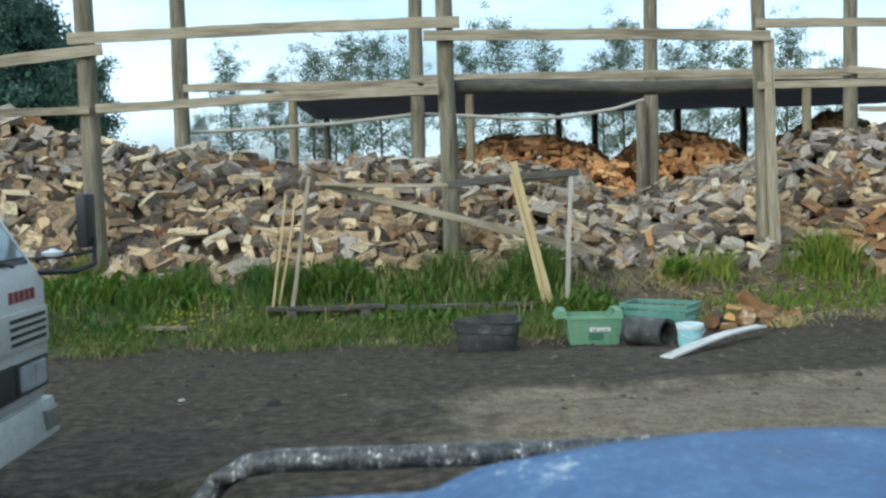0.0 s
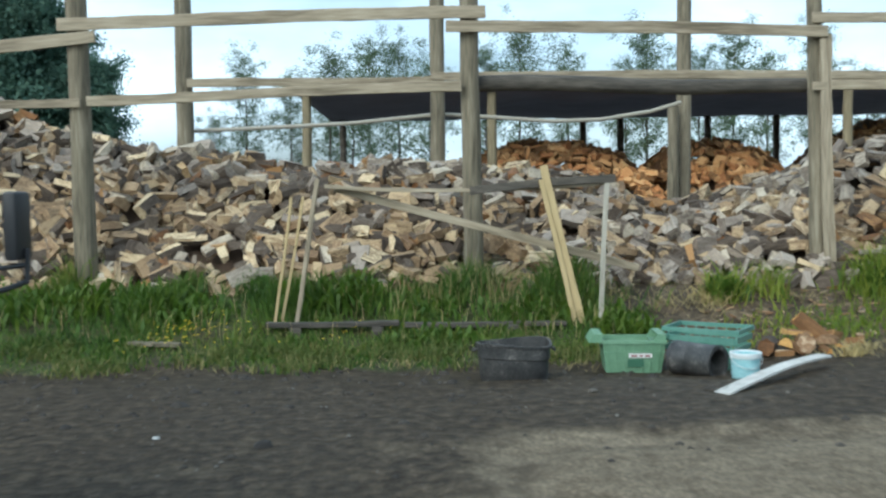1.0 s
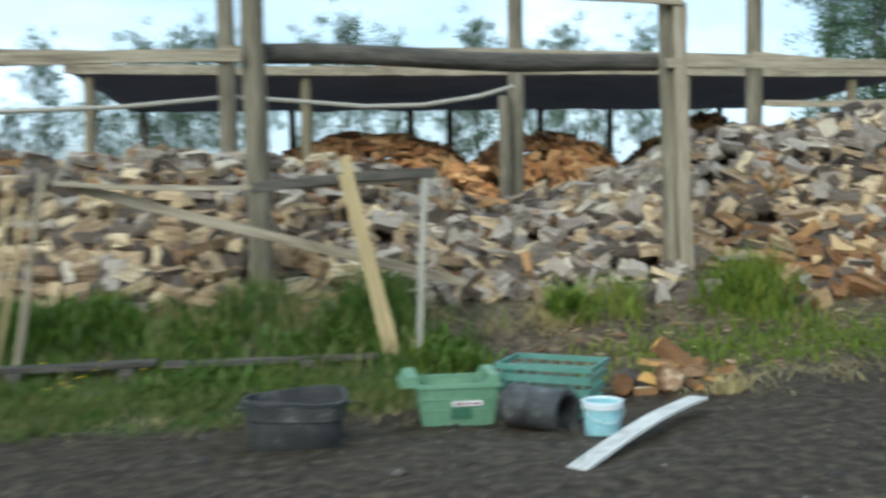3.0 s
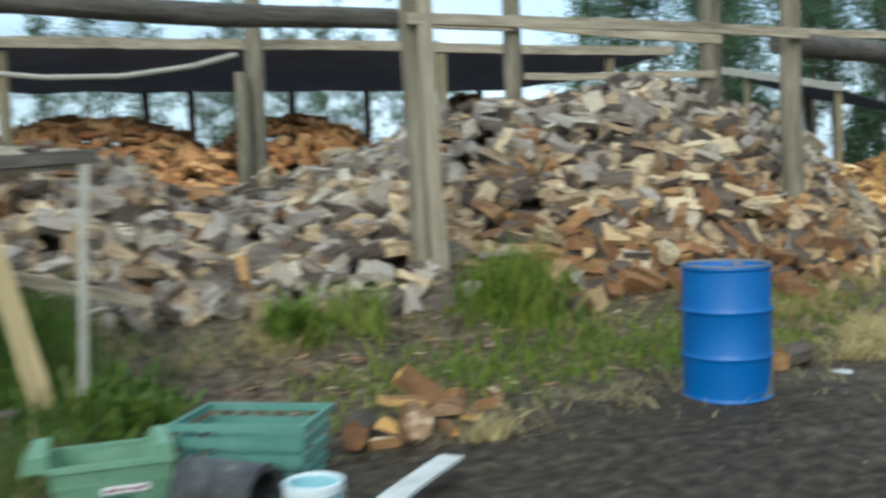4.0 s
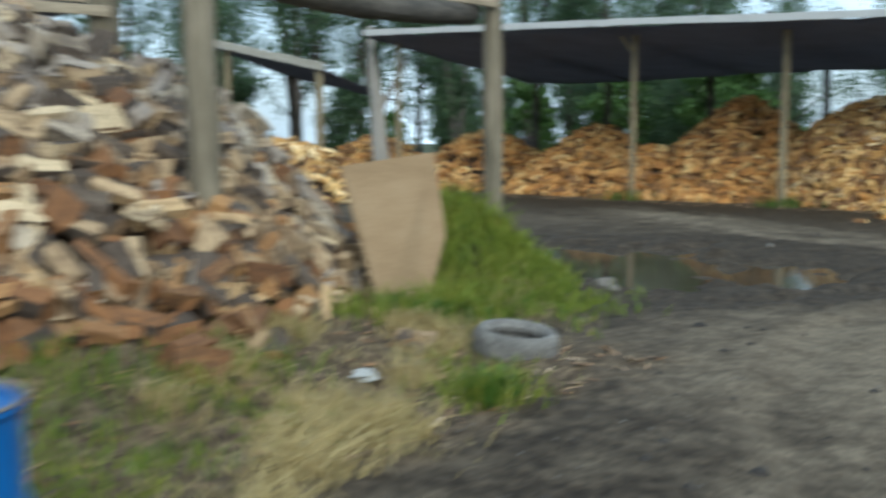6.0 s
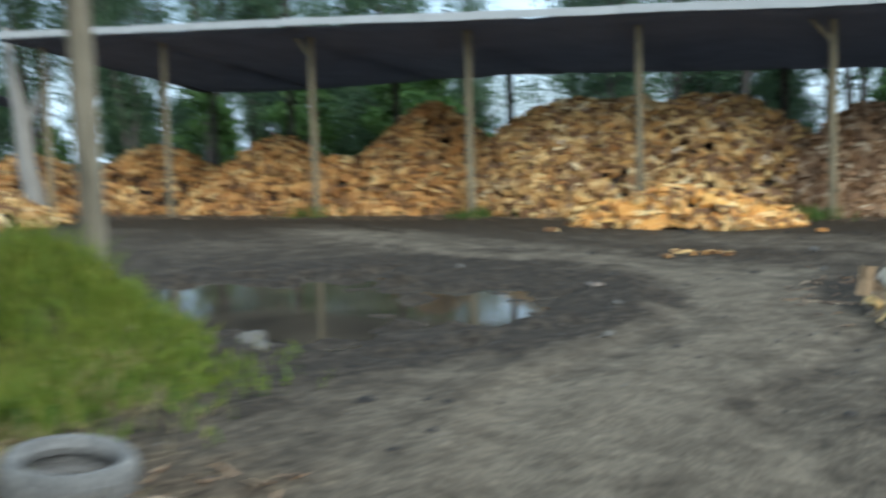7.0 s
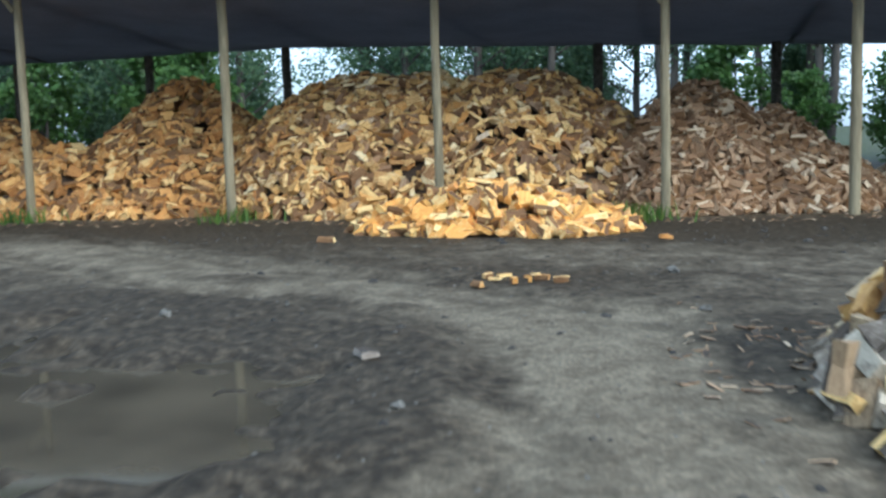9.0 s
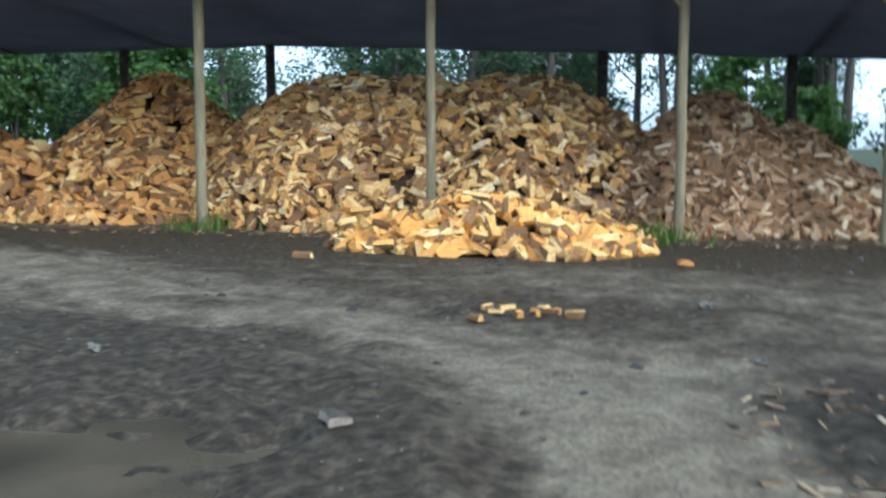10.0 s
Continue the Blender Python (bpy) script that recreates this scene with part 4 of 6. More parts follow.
# ---- trees ----
def leaf_cloud(rng, centres, per, spread, size, out):
    """Small folded leaves in clumps about the centres."""
    V, F = out
    for c, s in centres:
        for _ in range(per):
            p = Vector(c) + Vector((rng.gauss(0, spread * s), rng.gauss(0, spread * s), rng.gauss(0, spread * s * 0.8)))
            a = Vector((rng.gauss(0, 1), rng.gauss(0, 1), rng.gauss(-0.3, 0.8))).normalized()
            b = a.cross(Vector((rng.gauss(0, 1), rng.gauss(0, 1), rng.gauss(0, 1)))).normalized()
            l, w = size * rng.uniform(0.7, 1.4), size * rng.uniform(0.28, 0.5)
            n = len(V)
            V += [p, p + a * l * 0.5 + b * w, p + a * l, p + a * l * 0.5 - b * w]
            F.append((n, n + 1, n + 2, n + 3))


def tree(name, label, seed, height, girth, leaf, bark_mat, clear=0.35, width=0.28, limbs=16, per=26, size=0.2, spread=0.35, stems=1, group=""):
    rng = random.Random(seed)
    top = thing(name, (0, 0, 0), label, "tree", group)
    V, F, centres = [], [], []
    wood = bmesh.new()

    def limb(points, radii, sides):
        b = pole_bm(points, radii, sides, rng.randrange(9999), 0.06)
        me = bpy.data.meshes.new("tmp")
        b.to_mesh(me)
        b.free()
        wood.from_mesh(me)
        bpy.data.meshes.remove(me)

    for s in range(stems):
        a0 = rng.uniform(0, 6.28)
        lx, ly = (math.cos(a0) * 0.10 * height * (stems > 1), math.sin(a0) * 0.10 * height * (stems > 1))
        pts, n = [], 9
        for i in range(n + 1):
            f = i / n
            pts.append(Vector((lx * f + rng.uniform(-1, 1) * 0.012 * height * f, ly * f + rng.uniform(-1, 1) * 0.012 * height * f, height * f * (0.96 if s else 1))))
        limb(pts, [girth * (1 - 0.88 * i / n) * (1.25 if i == 0 else 1) for i in range(n + 1)], 8)
        for k in range(limbs // stems):
            f = clear + (1 - clear) * (k + rng.random()) / (limbs // stems)
            p = pts[min(int(f * n), n - 1)].lerp(pts[min(int(f * n) + 1, n)], f * n - int(f * n))
            ang = rng.uniform(0, 6.28)
            reach = width * height * (1.0 - 0.65 * max(0, (f - clear) / (1 - clear)) ** 1.4) * rng.uniform(0.5, 1.1)
            rise = reach * rng.uniform(0.5, 1.2)
            q1 = p + Vector((math.cos(ang) * reach * 0.5, math.sin(ang) * reach * 0.5, rise * 0.4))
            q2 = p + Vector((math.cos(ang + 0.2) * reach, math.sin(ang + 0.2) * reach, rise))
            r = girth * 0.34 * (1.1 - f)
            limb([p, q1, q2], [r, r * 0.7, r * 0.25], 5)
            centres += [(q2, 1.0), (q1.lerp(q2, 0.6), 0.9), (q1, 0.7)]
            for _ in range(2):
                centres.append((q2 + Vector((rng.gauss(0, 0.06), rng.gauss(0, 0.06), rng.gauss(0.02, 0.05))) * height, 0.8))
        centres.append((pts[-1], 0.8))
    leaf_cloud(rng, centres, per, spread * height / 10, size, (V, F))
    me = bpy.data.meshes.new("trunk")
    wood.to_mesh(me)
    wood.free()
    me.materials.append(bark_mat)
    me.polygons.foreach_set("use_smooth", np.ones(len(me.polygons), dtype=bool))
    child("trunk", me, top)
    child("crown", mesh_of("crown", V, F, [leaf]), top)
    return top


def plant(kinds, spots, seed):
    """Set copies of the kinds at the spots (x, y, scale)."""
    rng = random.Random(seed)
    used = set()
    for i, (x, y, s) in enumerate(spots):
        k = kinds[i % len(kinds)]
        m = pose(x, y, gz(x, y) - 0.05, 0, 0, rng.uniform(0, 360))
        if k.name not in used:
            used.add(k.name)
            k.matrix_basis = m @ Matrix.Diagonal((s, s, s, 1))
        else:
            c = copy_thing(k, m)
            c.scale = (s, s, s)


alders = [tree("alder_tree", "slender far alder with a sparse see-through crown", 200 + i, 11.0, 0.12, leaf_far, tree_bark, 0.30, 0.15, 30, 62, 0.105, 0.24, group="far tree line") for i in range(3)]
SPOTS = []
for px, top in ((372, 190), (428, 85), (505, 120), (572, 75), (612, 110), (640, 62), (692, 58), (745, 100), (842, 80), (902, 35), (985, 78), (1085, 100), (1122, 40), (1212, 85), (1272, 52), (1330, 90), (1412, 56), (1500, 120)):
    depth = 62 + 6 * math.sin(px * 1.7)
    SPOTS.append((-0.15 + (px - 764) / 1790 * depth, depth, (1.58 + (330 - top) / 1790 * depth) / 11.6))
plant(alders, SPOTS, 1)

hedge_trees = [tree("conifer_tree", "tall dense dark green shelter-belt conifer", 230 + i, 12.5, 0.3, leaf_dark, tree_bark, 0.04, 0.28, 80, 190, 0.21, 0.42, group="dark shelter belt") for i in range(2)]
plant(hedge_trees, [(-18.4, 43.2, 0.80), (-17.7, 45.0, 0.70), (-16.4, 44.0, 0.60), (-14.7, 43.0, 0.52), (-19.6, 43, 0.98), (-22.4, 43, 1.1), (-26.0, 44, 1.15), (-30, 44, 1.2), (-21.5, 47, 1.15)], 2)

gums = [tree("gum_tree", "tall slim gum tree with drooping dark leaves", 260 + i, 13.0, 0.17, leaf_gum, tree_bark, 0.14 + 0.16 * (i % 2), 0.135, 28, 66, 0.125, 0.30, stems=1 + (i % 2), group="trees behind the sheds") for i in range(4)]
rng = random.Random(5)
SPOTS = []
for row, (dist, step) in enumerate(((42.5, 2.7), (48.0, 3.2), (55.0, 4.5))):
    y = -14.0
    while y < 46:
        SPOTS.append((dist + rng.uniform(-1.5, 1.5), y + rng.uniform(-0.9, 0.9), rng.uniform(0.85, 1.2)))
        y += step
for x, y in ((32, 44.5), (37, 44.5), (43, 45), (40, 46), (36, 49), (33, 47), (30, 50), (37, 53), (33, 53), (42, 50), (29, 54)):
    SPOTS.append((x, y, rng.uniform(0.95, 1.25)))
SPOTS = [s for s in SPOTS if not 18.2 < s[1] - 0.365 * (s[0] - 40) < 22.2]  # a clear lane between the trees
rng.shuffle(SPOTS)
plant(gums, SPOTS, 3)
bushes = [tree("bush", "leafy green undergrowth bush at the edge of the trees", 290 + i, 3.4, 0.06, leaf_light, tree_bark, 0.03, 0.36, 22, 34, 0.15, 0.45, stems=2, group="undergrowth") for i in range(2)]
SPOTS = [(39 + rng.uniform(-1, 2), y + rng.uniform(-0.8, 0.8), rng.uniform(0.7, 1.25)) for y in (-5, -1, 1.6, 3.4, 4.6, 6.6, 7.6, 23.5, 24.8, 29, 33, 40)]
plant(bushes, SPOTS, 4)
shrubs = [tree("shrub", "dark green shrub filling the gaps between tree trunks", 300 + i, 4.6, 0.07, leaf_gum, tree_bark, 0.03, 0.34, 26, 70, 0.14, 0.60, stems=2, group="undergrowth") for i in range(2)]
SPOTS = [(51 + rng.uniform(-2.5, 2.5), -12 + 3.4 * k + rng.uniform(-1.0, 1.0), rng.uniform(0.6, 1.15)) for k in range(18)]
SPOTS += [(33, 44, 0.9), (38.5, 43, 0.9), (42, 39, 1.0), (45.5, 28.5, 0.9), (46.5, 30.8, 1.0), (46.0, 26.4, 0.75)]
plant(shrubs, [s for s in SPOTS if not 18.6 < s[1] - 0.365 * (s[0] - 40) < 21.8], 6)
snag = thing("dead_tree", (28.7, 31.0, 0), "pale dead tree trunk standing among the heaps", "tree")
part("trunk", pole_bm([(28.7 - 0.1 * k + 0.05 * math.sin(k * 2), 31.0, 0.75 * k - 0.05) for k in range(8)], [0.34 - 0.035 * k for k in range(8)], 9, 6, 0.1), pale_bark, snag)
part("limb", pole_bm([(28.5, 31.0, 2.6), (29.1, 30.8, 3.6), (29.5, 30.7, 4.4)], [0.12, 0.09, 0.05], 7, 7, 0.1), pale_bark, snag)


# ---- grass and weeds ----
def blades(name, label, mat, density, region, tall, seed, tries, width=0.009, lay=(0.1, 0.6)):
    """Single bent blades, as many at a place as density(x, y) says."""
    rng = np.random.RandomState(seed)
    x0, x1, y0, y1 = region
    V, F = [], []
    for _ in range(tries):
        x, y = rng.uniform(x0, x1), rng.uniform(y0, y1)
        d = density(x, y)
        if rng.rand() > d:
            continue
        h = tall(x, y) * rng.uniform(0.45, 1.15)
        a, b = rng.uniform(0, 6.28), rng.uniform(0, 6.28)
        w = width * rng.uniform(0.7, 1.5)
        sx, sy = math.cos(a) * w, math.sin(a) * w
        bend = h * rng.uniform(*lay)
        bx, by = math.cos(b) * bend, math.sin(b) * bend
        z = gz(x, y) - 0.01
        n = len(V)
        V += [(x - sx, y - sy, z), (x + sx, y + sy, z), (x + bx * 0.35 + sx * 0.8, y + by * 0.35 + sy * 0.8, z + h * 0.6),
              (x + bx * 0.35 - sx * 0.8, y + by * 0.35 - sy * 0.8, z + h * 0.6), (x + bx, y + by, z + h * rng.uniform(0.8, 1.0))]
        F += [(n, n + 1, n + 2, n + 3), (n + 3, n + 2, n + 4)]
    return tagged(new(name, mesh_of(name, V, F, [mat])), label, "grass", kind="stuff")


def blob(x, y, cx, cy, rx, ry):
    return math.exp(-(((x - cx) / rx) ** 2 + ((y - cy) / ry) ** 2))


def strip_density(x, y):
    edge = 11.05 + 0.4 * fnoise(x, 0, 0.9, 5.0) + 0.8 * float(smooth(0.4, 2.6, x))
    d = float(smooth(edge - 0.25, edge + 0.5, y)) * float(1 - smooth(1.55, 2.35, x + 0.5 * fnoise(x, y, 1.1)))
    return d * (0.14 + 0.86 * float(smooth(-0.22, 0.16, fnoise(x, y, 1.25, 6.0))))


def strip_height(x, y):
    return 0.08 + 0.32 * float(smooth(12.1, 13.0, y)) * max(0.10, 0.50 + 1.7 * fnoise(x, y, 1.2, 8.0)) + 0.05 * float(smooth(11.2, 12.0, y))


blades("grass", "rank green grass on the bank before the woodpile", grass_green, strip_density, (-10.5, 3.4, 10.2, 13.5), strip_height, 1, 75000, 0.007, (0.15, 0.9))


def fringe_density(x, y):
    return strip_density(x, y + 0.12) * float(1 - smooth(11.7, 12.3, y)) * float(smooth(-0.3, 0.2, fnoise(x, y, 1.7, 15.0)))


blades("grass", "short olive grass along the edge of the mud", grass_olive, fringe_density, (-10.5, 3.4, 10.3, 12.3), lambda x, y: 0.13, 7, 42000, 0.007, (0.2, 1.0))


def tuft_density(x, y):
    return min(1.0, 1.6 * blob(x, y, 5.1, 13.1, 0.40, 0.33) + blob(x, y, 3.2, 12.95, 0.2, 0.2) + blob(x, y, 3.75, 13.1, 0.2, 0.25) + 0.4 * blob(x, y, 2.3, 11.6, 0.6, 0.3) + 0.50 * blob(x, y, 5.2, 12.1, 1.2, 0.35) + 0.45 * blob(x, y, 6.3, 12.1, 0.9, 0.4)
               + 0.5 * blob(x, y, 4.0, 12.0, 0.9, 0.35) + 0.4 * blob(x, y, 7.2, 13.0, 0.3, 0.25) + 0.35 * blob(x, y, 8.0, 12.7, 0.6, 0.4) + 0.8 * blob(x, y, 9.3, 11.75, 0.3, 0.25) + 0.3 * blob(x, y, 9.8, 12.4, 0.3, 0.3) + 0.8 * blob(x, y, 10.5, 13.55, 0.5, 0.25) + 0.7 * blob(x, y, 11.2, 13.5, 0.5, 0.3))


blades("grass", "scattered tufts of green grass on the trodden bank", grass_lush, tuft_density, (2.8, 12, 10.4, 13.8), lambda x, y: 0.12 + 0.20 * blob(x, y, 10.9, 13.5, 0.8, 0.4) + 0.52 * blob(x, y, 5.2, 13.1, 0.5, 0.5) + 0.16 * blob(x, y, 9.3, 11.75, 0.4, 0.4) + 0.25 * blob(x, y, 3.5, 13.0, 0.6, 0.4) + 0.10 * float(smooth(12, 13, y)), 2, 32000, 0.008, (0.15, 0.9))
blades("grass", "lush bright green grass mound beside the plywood sheet", grass_lush, lambda x, y: min(1.0, 1.7 * blob(x, y, 12.2, 14.35, 0.85, 0.9)) * float(1 - smooth(13.25, 13.75, x - 0.35 * (y - 14) + 0.4 * fnoise(x, y, 1.5, 3.0))) * (0.45 + 0.55 * float(smooth(-0.2, 0.15, fnoise(x, y, 1.8, 23.0)))), (10, 15.2, 12.2, 16.6), lambda x, y: 0.14 + 0.30 * blob(x, y, 12.3, 14.6, 1.0, 0.9), 3, 40000, 0.009, (0.15, 0.9))
blades("grass", "weeds about the foot of the poles", grass_green, lambda x, y: min(1.0, blob(x, y, 28.2, 17.6, 0.35, 0.4) + blob(x, y, 27.7, 10.4, 0.5, 0.45) + 0.6 * blob(x, y, 28.3, 21.9, 0.3, 0.5)), (27, 29.5, 9, 23.2), lambda x, y: 0.34, 4, 9000, 0.014)


def dry_density(x, y):
    return (0.12 + 0.88 * float(smooth(-0.12, 0.14, fnoise(x, y, 2.1, 71.0)))) * min(1.0, 0.9 * blob(x, y, 8.0, 12.0, 0.7, 0.5) + 0.9 * blob(x, y, 9.3, 12.7, 0.9, 0.55) + 0.9 * blob(x, y, 10.6, 13.5, 0.9, 0.45) + 0.9 * blob(x, y, 2.3, 12.9, 0.5, 0.3) + 0.9 * blob(x, y, 2.9, 12.75, 0.35, 0.3) + 0.6 * blob(x, y, 4.0, 12.9, 0.5, 0.3) + 0.7 * blob(x, y, 12.2, 13.9, 0.5, 0.6) + 0.5 * blob(x, y, 11.7, 13.2, 0.5, 0.4)
               + 0.5 * blob(x, y, 4.2, 11.0, 0.9, 0.4) + 0.45 * blob(x, y, 5.8, 11.4, 1.2, 0.6) + 0.7 * blob(x, y, 0.75, 13.0, 0.6, 0.3) + 0.35 * blob(x, y, 6.8, 12.8, 1.2, 0.5)
               + 0.25 * near_band(x, -9, 3, 0.5) * near_band(y, 10.9, 11.5, 0.3))


blades("dry_grass", "tangled bleached dry grass lying on the bank", grass_dry, dry_density, (-9, 13.2, 9.7, 14.9), lambda x, y: 0.10 + 0.30 * blob(x, y, 0.75, 13.0, 0.6, 0.4) + 0.14 * blob(x, y, 2.5, 12.9, 0.7, 0.4) + 0.04 * float(smooth(9, 10, x)), 6, 95000, 0.0038, (0.6, 2.2))
blades("dry_grass", "tall thin brown seed stalks among the grass", grass_dry, lambda x, y: min(1.0, blob(x, y, 0.3, 12.95, 0.9, 0.25) + 0.5 * blob(x, y, -0.9, 12.8, 0.7, 0.3) + 0.35 * blob(x, y, 1.0, 12.3, 0.8, 0.5) + 0.10), (-6, 2.0, 11.8, 13.3), lambda x, y: 0.36 + 0.26 * blob(x, y, 0.3, 12.95, 0.9, 0.3), 9, 2600, 0.0035, (0.1, 0.55))

CLUMPS = ((7.6, 11.55, 0.24), (8.35, 11.75, 0.26), (7.15, 11.3, 0.18), (8.0, 12.1, 0.20), (10.3, 13.25, 0.26), (10.75, 13.5, 0.22), (9.4, 12.45, 0.20), (10.0, 12.85, 0.24), (9.0, 13.3, 0.24), (8.2, 12.9, 0.22), (8.5, 12.3, 0.20), (8.15, 11.7, 0.22), (7.6, 12.6, 0.15), (11.6, 13.55, 0.22), (3.05, 12.9, 0.2), (3.8, 10.75, 0.13), (10.2, 13.08, 0.24), (10.85, 13.72, 0.24), (9.7, 14.0, 0.28), (8.4, 12.5, 0.16), (12.15, 13.65, 0.2))
blades("dry_grass", "bleached straw-coloured grass clumps on the bank", grass_straw, lambda x, y: min(1.0, 1.7 * sum(blob(x, y, a, b, s * 0.78, s * 0.66) for a, b, s in CLUMPS)), (2.4, 12.4, 10.0, 14.4), lambda x, y: 0.17, 19, 84000, 0.0055, (0.6, 1.9))


def weeds(label, spots, seed):
    """Clumps of arching broad leaves, one lens-shaped blade each."""
    rng = np.random.RandomState(seed)
    V, F = [], []
    for cx, cy, rx, ry, count, tall in spots:
        for _ in range(count):
            x, y = cx + rng.normal(0, rx * 0.5), cy + rng.normal(0, ry * 0.5)
            z, a = gz(x, y), rng.uniform(0, 6.283)
            h, out, w = tall * rng.uniform(0.35, 1.1), tall * rng.uniform(0.15, 0.6), rng.uniform(0.012, 0.030)
            dx, dy = math.cos(a), math.sin(a)
            n = len(V)
            for f, k in ((0.0, 0.25), (0.45, 1.0), (0.8, 0.75)):
                px, py, pz = x + dx * out * f * f, y + dy * out * f * f, z + h * (f - 0.25 * f * f)
                V += [(px - dy * w * k, py + dx * w * k, pz), (px + dy * w * k, py - dx * w * k, pz)]
            V.append((x + dx * out, y + dy * out, z + h * 0.72))
            F += [(n, n + 1, n + 3, n + 2), (n + 2, n + 3, n + 5, n + 4), (n + 4, n + 5, n + 6)]
    return tagged(new("weeds", mesh_of("weeds", V, F, [weed_leaf])), label, "weeds", kind="stuff")


weeds("dark green broad-leaved weeds at the foot of the woodpile", ((-4.6, 12.8, 1.3, 0.5, 620, 0.36), (-3.3, 12.6, 0.6, 0.4, 240, 0.30), (-1.3, 12.85, 0.45, 0.35, 360, 0.46), (-0.3, 12.7, 0.5, 0.35, 190, 0.26), (0.95, 12.5, 0.5, 0.3, 220, 0.32),
                                                               (1.85, 12.1, 0.3, 0.35, 240, 0.32), (-0.35, 11.95, 0.5, 0.25, 120, 0.20), (-6.6, 12.6, 1.4, 0.6, 600, 0.36), (5.15, 13.05, 0.35, 0.3, 110, 0.46), (3.15, 12.9, 0.2, 0.2, 130, 0.36), (10.75, 13.45, 0.5, 0.25, 240, 0.30), (9.35, 11.75, 0.25, 0.2, 50, 0.26)), 33)

rng = np.random.RandomState(8)
V, F = [], []
while len(F) < 85 * 5:
    x, y = rng.uniform(-4.2, 0.4), rng.uniform(11.2, 12.7)
    if rng.rand() > blob(x, y, -2.9, 12.0, 0.5, 0.3) + 0.3 * blob(x, y, -1.3, 12.0, 0.5, 0.25):
        continue
    z = gz(x, y) + strip_height(x, y) * rng.uniform(0.75, 1.05)
    n = len(V)
    V.append((x, y, z - 0.006))
    for k in range(10):
        r = 0.023 if k % 2 else 0.012
        V.append((x + r * math.cos(k * 0.628), y + r * math.sin(k * 0.628), z + (0.006 if k % 2 else 0)))
    F += [(n, n + 1 + (2 * k) % 10, n + 1 + (2 * k + 1) % 10, n + 1 + (2 * k + 2) % 10) for k in range(5)]
tagged(new("buttercup_flowers", mesh_of("buttercup_flowers", V, F, [buttercup])), "small yellow buttercups among the grass", "flowers", kind="stuff")


# ---- wooden trestle in the grass ----
def trestle():
    t = thing("trestle", (0, 12.6, gz(0, 12.6)), "rickety trestle of grey and yellow boards standing in long grass", "trestle")
    g = gz(0, 12.35)
    part("top_board", beam_bm((-1.5, 12.55, 1.69), (1.75, 12.62, 1.69), 0.14, 0.045, 0.015, 1, 10, 0.09), board_wood, t)
    part("top_board", beam_bm((0.15, 12.5, 1.61), (1.8, 12.5, 1.74), 0.05, 0.09, 0.01, 2), dark_pole, t, "dark board")
    part("diagonal_board", beam_bm((-1.4, 12.66, 1.66), (2.1, 12.72, 0.68), 0.04, 0.09, 0.01, 3), board_wood, t)
    part("leg", beam_bm((-1.83, 12.32, g - 0.05), (-1.57, 12.50, 1.76), 0.05, 0.05, 0.006, 4), board_wood, t)
    part("stake", beam_bm((-2.06, 12.30, g - 0.05), (-1.87, 12.45, 1.55), 0.035, 0.03, 0.006, 5), yellow_board, t)
    part("stake", beam_bm((-2.00, 12.38, g - 0.05), (-1.74, 12.5, 1.56), 0.035, 0.03, 0.006, 6), yellow_board, t)
    part("plank", beam_bm((1.39, 12.32, g - 0.05), (0.98, 12.46, 1.88), 0.045, 0.09, 0.006, 7), yellow_board, t)
    part("plank", beam_bm((1.32, 12.28, g - 0.05), (0.95, 12.42, 1.72), 0.04, 0.05, 0.006, 8), yellow_board, t)
    part("leg", beam_bm((1.60, 12.34, g - 0.05), (1.70, 12.5, 1.68), 0.04, 0.055, 0.004, 9), pale_board, t)
    for x in (-1.8, -0.9, 0.6):
        part("bearer", box_bm((x - 0.06, 12.1, gz(x, 12.2) - 0.05), (x + 0.06, 12.3, 0.118)), dark_pole, t, bevel=0.006)
    part("ground_beam", beam_bm((-2.13, 12.15, 0.145), (-0.66, 12.2, 0.145), 0.14, 0.05, 0.006, 10), dark_pole, t)
    part("ground_beam", beam_bm((-0.6, 12.2, 0.13), (1.20, 12.25, 0.11), 0.12, 0.05, 0.008, 11), dark_pole, t)


trestle()
for p, q, w, h, mat, label in (((-3.55, 11.85), (-3.0, 11.8), 0.12, 0.04, pole_wood, "short grey board lying in the grass"),):
    ob = thing("board", (p[0], p[1], gz(*p)), label, "board")
    part("plank", beam_bm((*p, gz(*p) + 0.06), (*q, gz(*q) + 0.05), w, h, 0.004, 3), mat, ob)


